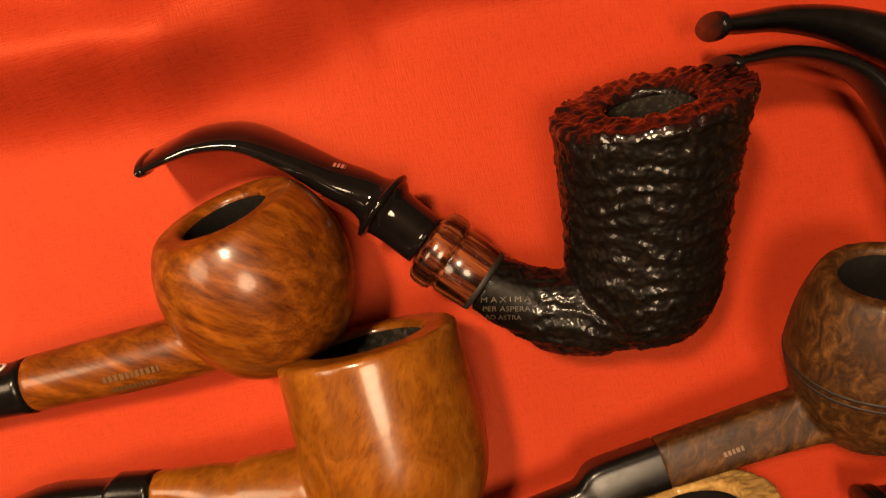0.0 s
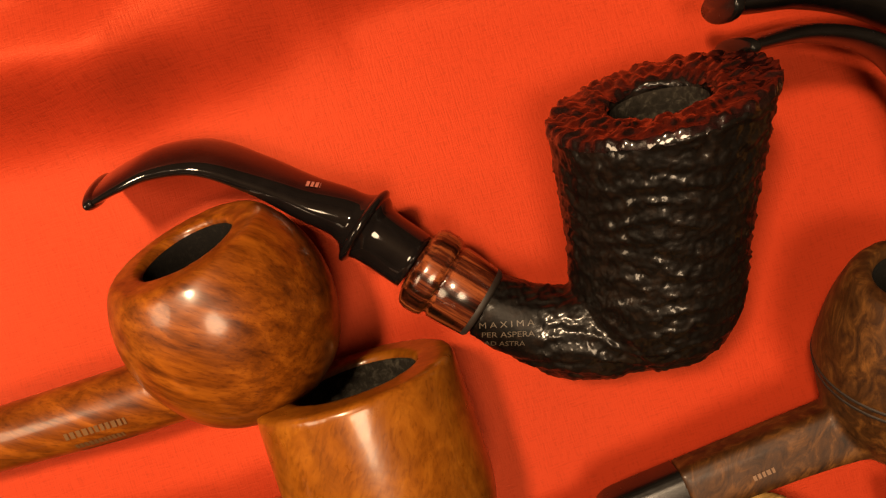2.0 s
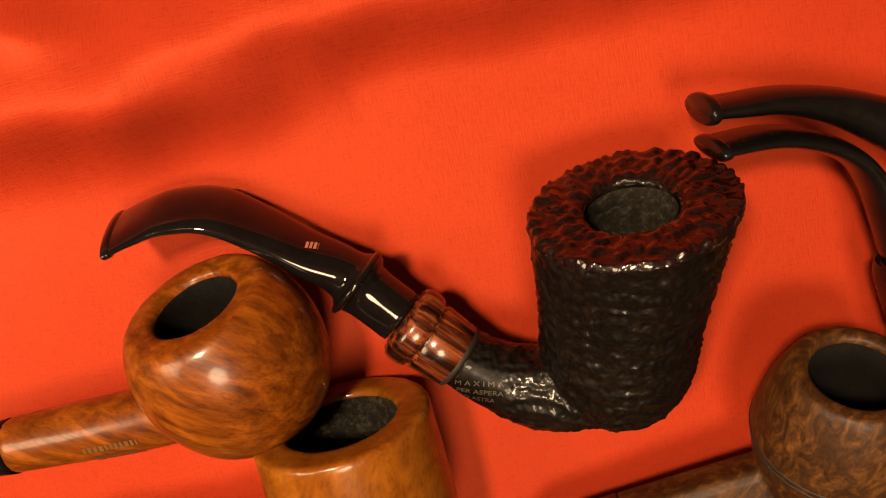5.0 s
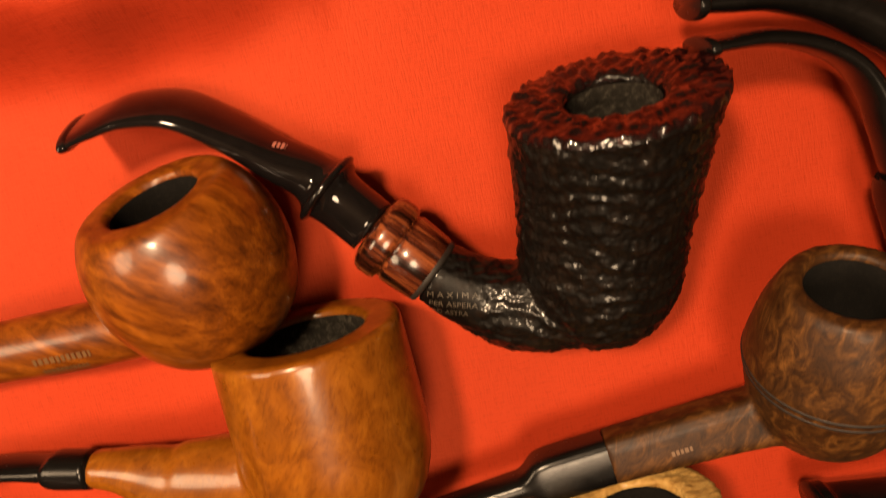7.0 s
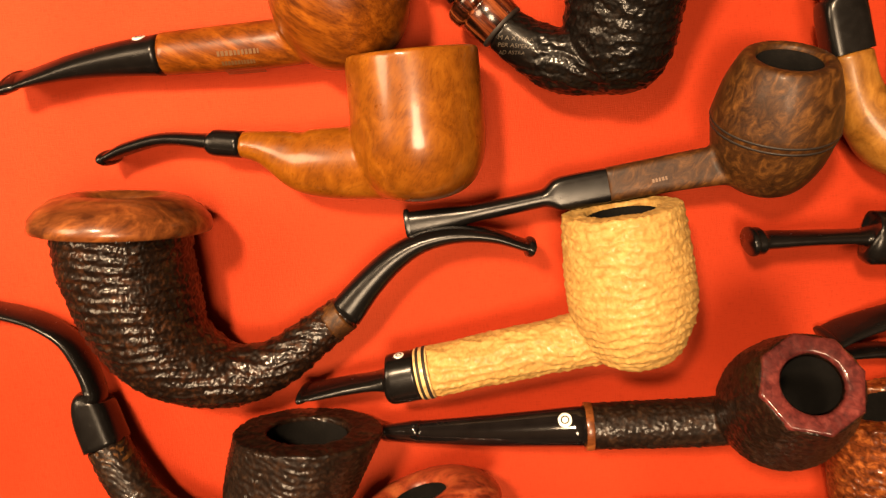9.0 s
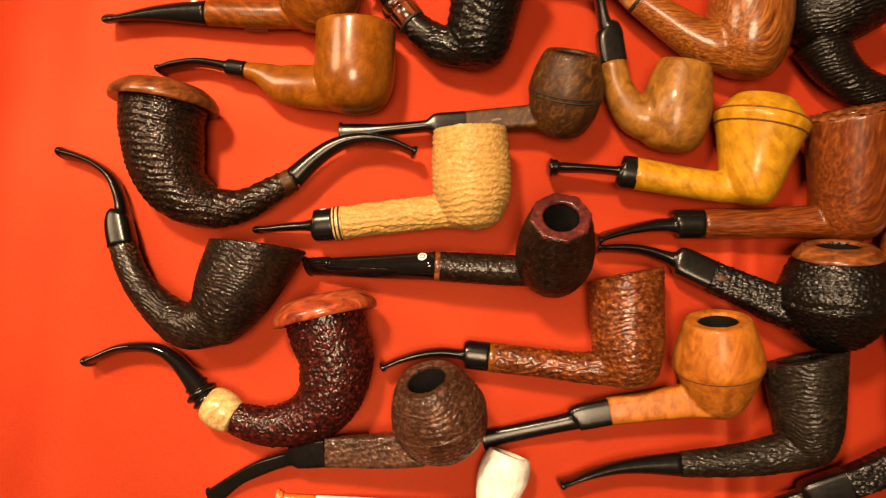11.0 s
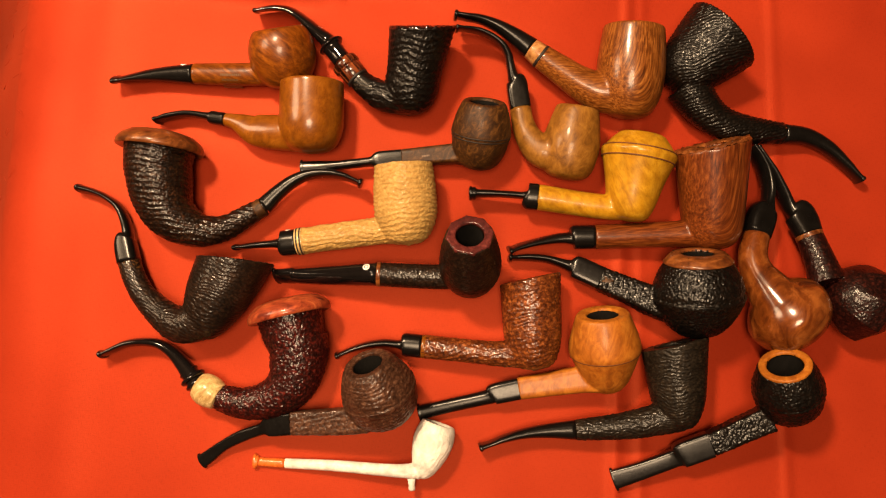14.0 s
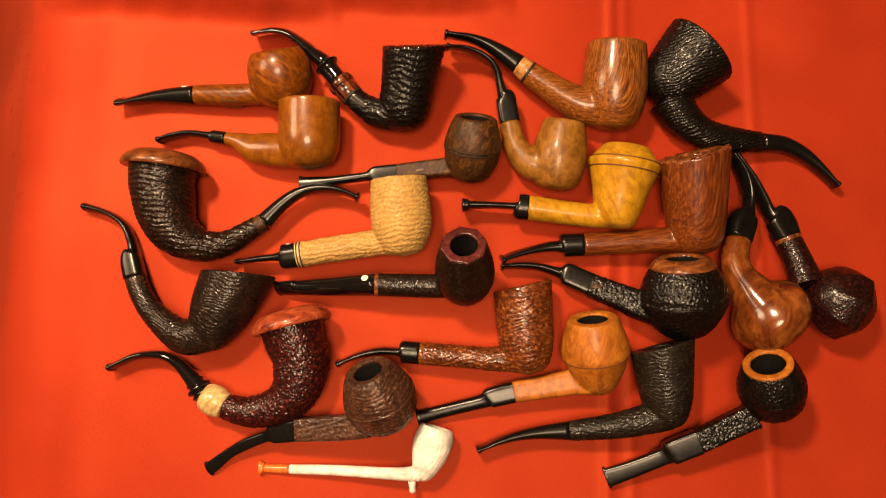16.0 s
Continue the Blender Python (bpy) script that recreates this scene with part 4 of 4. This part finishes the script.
tobacco_pipe("tan", "pale tan sandblasted billiard pipe with black and cream ring", TAN, "blast", 0.74, 3.3, hole=0.6, wander=0.7)
tobacco_pipe("dublin", "dark cocoa-brown bent dublin pipe with fine sandblast", COCOA, "blast", 0.45, 2.3, hole=0.55, slant=-0.36, stem_power=3.4)
tobacco_pipe("octagon", "dark rusticated straight pipe with maroon octagonal rim", COCOA, "carve", 0.30, 1.9, hole=0.60, stem_power=2.6, stem_mat=ACRYLIC)
tobacco_pipe("rhodesian", "black carved rhodesian pipe with smooth brown rim", BLACKBLAST, "carve", 0.6, 2.6, hole=0.62, shank_power=4.5, stem_power=5.0, level=True)
tobacco_pipe("light_bulldog", "smooth blond briar bulldog pipe with diamond shank", BLOND, hole=0.6, shank_power=4.5, stem_power=4.6, blends=4, level=True, bit_power=2.5)
tobacco_pipe("chestnut", "chestnut-brown sandblasted billiard pipe with bent black stem", CHESTNUT, "blast", 0.6, 2.9, hole=0.6, slant=-0.17)
tobacco_pipe("cream_ringed", "plum-black carved calabash pipe with red cap and cream ring", PLUM, "carve", 0.6, 2.6, hole=0.6, stem_mat=ACRYLIC)
tobacco_pipe("carved_bulldog", "mocha-brown carved bulldog pipe with square panelled shank", MOCHA, "blast", 0.55, 3.0, hole=0.66, shank_power=7.0, stem_power=8.0, level=True, bit_power=4.5)
tobacco_pipe("black_dublin", "matt black sandblasted dublin pipe with slim bent stem", OLIVEBLAST, "blast", 0.5, 2.2, hole=0.6, slant=-0.2)
tobacco_pipe("orange_rim", "black carved bulldog pipe with smooth orange rim", BLACKBLAST, "carve", 0.5, 2.5, hole=0.70, shank_power=7.0, stem_power=9.0, level=True, bit_power=4.5)
tobacco_pipe("clay", "white clay pipe with long straight stem and orange tip", CLAY, "blast", 0.26, 3.0, hole=0.78, stem_mat=ORANGE, ring_turn=78, wander=0.8, panels=((-72.0, -152.0, 8.0, 44.0, 52.0),))
THINGS["clay"]["stem"]["label"] = "orange lacquered tip"

# ---- rings, ferrules, caps and rims ----
cuff("ringed", "ferrule", EBONY, [(0.02, 7.7), (0.05, 8.2), (0.30, 8.5), (0.52, 8.7), (0.55, 8.2), (0.58, 8.2), (0.61, 9.3), (0.68, 9.7), (0.82, 9.7), (0.90, 9.2), (0.94, 8.2), (0.98, 6.2)], label="striped rosewood ferrule")
cuff("ringed", "ring", DARKLINE, [(-0.03, 7.7), (0.0, 8.1), (0.05, 8.2), (0.09, 7.9)], label="thin dark ring")
stem_ring("ringed", 2, 9.2, 2.6)
rim_disc("ringed", "rim", MAROON, "knobbly dark red rim", [(-1.5, 1.02), (0.1, 1.0), (0.4, 0.95), (0.4, 0.86), (0.4, 0.78), (0.4, 0.70), (0.4, 0.62), (0.35, 0.54), (0.3, 0.46), (0.3, 0.38), (0.25, 0.30), (0.2, 0.22), (0.1, 0.12), (-1.2, 0.0)], nubs=1.6, cell=2.4, segments=210)
cuff("straightgrain", "ferrule", LIGHTWOOD, [(0.0, 8.2), (0.08, 8.3), (0.92, 7.3), (1.0, 7.1)], label="pale figured wood ring")
cuff("straightgrain", "ring", DARKLINE, [(-0.08, 8.4), (-0.04, 8.6), (0.10, 8.55), (0.14, 8.3)], label="thin black ring")
cuff("cream_ringed", "ferrule", CREAMWOOD, [(0.0, 8.6), (0.04, 9.0), (0.3, 10.3), (0.6, 10.6), (0.85, 9.6), (0.97, 8.4), (1.0, 8.0)], label="cream boxwood ring")
stem_ring("cream_ringed", 0, 7.6, 3.2, share=0.12)
stem_ring("cream_ringed", 0, 8.6, 3.6, share=0.62)
stem_ring("cream_ringed", 1, 6.5, 3.0, share=0.2)
cuff("tan", "ferrule", CREAMWOOD, [(0.0, 8.9), (0.05, 9.0), (0.95, 8.9), (1.0, 8.8)], label="cream ring")
cuff("tan", "ring", DARKLINE, [(0.12, 9.05), (0.15, 9.15), (0.33, 9.15), (0.36, 9.05)], label="thin black ring")
cuff("tan", "ring", DARKLINE, [(0.62, 9.0), (0.65, 9.1), (0.80, 9.1), (0.83, 9.0)], label="thin black ring")
joint_band("octagon", "band", CAPWOOD, 2.6, 0.25, "smooth reddish band")
joint_band("horn", "band", CAPWOOD, 5.0, 0.15, "smooth reddish band", 3.0)
joint_band("rhodesian", "band", WALNUT, 7.0, 0.1, "smooth brown panel", 5.0)
joint_band("calabash", "band", WALNUT, 6.0, 0.2, "smooth dark brown band", 3.5)
joint_band("dublin", "band", WALNUT, 7.0, 0.15, "smooth dark brown band", 4.0)
joint_band("chestnut", "band", AMBER, 2.4, 0.2, "smooth golden band", 1.4)
joint_band("carved_bulldog", "band", MOCHA, 4.0, 0.2, "smooth pale band", 2.4)
joint_band("faceted", "band", CAPWOOD, 3.0, 0.2, "smooth reddish band", 1.6)
cap("calabash", CAPWOOD, "turned chestnut wood cap", 28.6, 9.0, 3.0)
cap("cream_ringed", REDCAP, "turned red-brown wood cap", 27.5, 9.0, 3.0)
rim_disc("octagon", "rim", OCTSTAIN, "maroon stained octagonal rim", [(-2.2, 1.0), (-1.0, 1.02), (0.2, 0.97), (0.3, 0.85), (0.3, 0.2), (0.1, 0.05), (-1.2, 0.0)], sides=8, nubs=0.35, cell=2.0)
rim_disc("orange_rim", "rim", BLOND, "smooth orange briar rim", [(-1.6, 1.03), (-0.2, 1.05), (0.4, 0.98), (0.6, 0.85), (0.6, 0.2), (0.3, 0.05), (-1.2, 0.0)])
rim_disc("rhodesian", "rim", CAPWOOD, "smooth brown bevelled rim", [(-6.0, 1.62), (-5.4, 1.68), (-4.0, 1.50), (-2.0, 1.27), (-0.2, 0.98), (0.5, 0.6), (0.5, 0.2), (0.2, 0.05), (-1.2, 0.0)])
rim_disc("plateau", "rim", CAPWOOD, "rough plateau rim", [(-1.0, 1.0), (0.3, 0.97), (0.5, 0.8), (0.5, 0.5), (0.4, 0.2), (0.1, 0.05), (-1.2, 0.0)], nubs=2.4, cell=4.2, segments=140)
for key, share, name in (("bulldog", 0.50, "bead_line"), ("bulldog", 0.545, "bead_line"), ("light_bulldog", 0.52, "bead_line"), ("yellow", 0.70, "bead_line"), ("yellow", 0.815, "bead_line"),
                         ("rhodesian", 0.50, "bead_line"), ("carved_bulldog", 0.53, "bead_line")):
    fs, rs = zip(*SHAPE[key]["profile"])
    line = {"light_bulldog": BROWNLINE, "yellow": BROWNLINE, "carved_bulldog": MOCHA, "rhodesian": BLACKBLAST}.get(key, DARKLINE)
    ring_on_bowl(key, name, line, share, float(np.interp(share, fs, rs)) + (0.5 if key == "yellow" else 0.0), 0.75)

# the clay pipe's little spur
d = THINGS["clay"]
p = np.array(d["s"]["shank"][0][:3], float)
q = np.array(d["s"]["base"], float)
spur_at = np.array((p[0] - 5.0, p[1] - 5.0, 12.0))
cuff("clay", "spur", CLAY, [(0, 2.6), (0.6, 2.0), (0.85, 2.3), (1, 2.1)], spur_at, spur_at + np.array((0.4, -7.5, -1.5)), "small spur under the bowl")

# small inlays on the stems
def inlay(key, share, side, lift, radius, mat, label):
    """A round inlay let into the stem, a share of the way from its joint to its second row."""
    s = THINGS[key]["s"]["stem"]
    row = np.array(s[0], float) * (1 - share) + np.array(s[1], float) * share
    way = mm(s[1][:3]) - mm(s[0][:3])
    across, up = basis(way)
    if across.y < 0:
        across = -across
    n = (across * side + up * lift).normalized()
    c = mm(row[:3]) + across * (row[3] * side / 1000) + up * (row[4] * lift / 1000)
    bm = bmesh.new()
    lathe(bm, c, n, [(-0.0012, radius), (0.0002, radius), (0.00035, radius * 0.9), (0.0004, radius * 0.5), (0.0004, 0.0)], 32)
    piece = part("inlay", bm, mat, THINGS[key]["stem"], label)
    bm = bmesh.new()
    lathe(bm, c + n * 0.0003, n, [(0.0, radius * 0.62), (0.00018, radius * 0.6), (0.0002, radius * 0.42), (0.0, radius * 0.40)], 28)
    part("mark", bm, DARKLINE, THINGS[key]["stem"], "dark ring in the inlay")


inlay("octagon", 0.24, 0.60, 0.90, 0.0024, SILVERDOT, "round white inlay")
inlay("apple", 0.45, 0.93, 0.36, 0.0022, SILVERDOT, "round white inlay")
inlay("tan", 0.5, 0.95, 0.3, 0.0018, SILVERDOT, "round white inlay")


# ---- stamped lettering ----
def stamp(key, text, start, end, tall, mat, bars=False, target="bowl"):
    """Lettering, or plain bars for it, pressed on the wood between two places seen from above, in mm."""
    d = THINGS[key]
    host = d[target]
    tree = host.evaluated_get(bpy.context.evaluated_depsgraph_get())
    a, e = Vector((*start, 0)) / 1000, Vector((*end, 0)) / 1000
    way = (e - a).normalized()
    up = Vector((-way.y, way.x, 0))
    span = (e - a).length
    if bars:
        bm = bmesh.new()
        x = 0.0
        rng = random.Random(len(text))
        while x < span:
            w = min(span - x, tall / 1000 * rng.uniform(0.5, 0.75))
            for k in range(3):
                x0, x1 = x + w * k / 3, x + w * (k + 1) / 3
                vs = [bm.verts.new((px, py, 0)) for px, py in ((x0, 0), (x1, 0), (x1, tall / 1000), (x0, tall / 1000))]
                bm.faces.new(vs)
            x += w + tall / 1000 * 0.28
        me = bpy.data.meshes.new("stamp")
        bm.to_mesh(me)
        bm.free()
    else:
        cu = bpy.data.curves.new("stamp", "FONT")
        cu.body, cu.size, cu.resolution_u = text, tall / 1000 * 1.4, 3
        tmp = new("stamp", cu)
        me = bpy.data.meshes.new_from_object(tmp.evaluated_get(bpy.context.evaluated_depsgraph_get()))
        bpy.data.objects.remove(tmp)
        wide = max(v.co.x for v in me.vertices)
        for v in me.vertices:
            v.co.x *= span / wide
    off = d["thing"].location
    for v in me.vertices:
        p = a + way * v.co.x + up * v.co.y - off
        found, hit, n, _ = tree.ray_cast(Vector((p.x, p.y, 0.2)), Vector((0, 0, -1)))
        v.co = (hit + n * 0.00022) if found else Vector((p.x, p.y, 0.01))
    me.materials.clear()
    me.materials.append(mat)
    ob = new("lettering" if not bars else "stamped_mark", me)
    ob.parent = d["thing"]
    return tagged(ob, "small pressed lettering" if not bars else "faint pressed marks", kind="stuff")


stamp("ringed", "M A X I M A", (-63.0, 103.0), (-52.0, 100.4), 1.3, STAMP)
stamp("ringed", "PER ASPERA", (-63.0, 100.9), (-52.6, 98.3), 1.2, STAMP)
stamp("ringed", "AD ASTRA", (-62.8, 98.8), (-55.0, 96.9), 1.1, STAMP)
stamp("apple", "eight letters", (-153.4, 107.2), (-139.6, 106.8), 1.5, GOLDSTAMP, True)
stamp("apple", "seven", (-152.6, 104.6), (-141.6, 104.2), 1.1, GOLDSTAMP, True)
stamp("apple", "made", (-153.0, 102.6), (-140.0, 102.3), 1.0, GOLDSTAMP, True)
stamp("ringed", "mark", (-88.4, 142.4), (-85.8, 141.2), 1.1, PINKMARK, True, "stem")
stamp("bulldog", "two marks", (-16.5, 52.3), (-11.5, 53.0), 1.2, GOLDSTAMP, True)
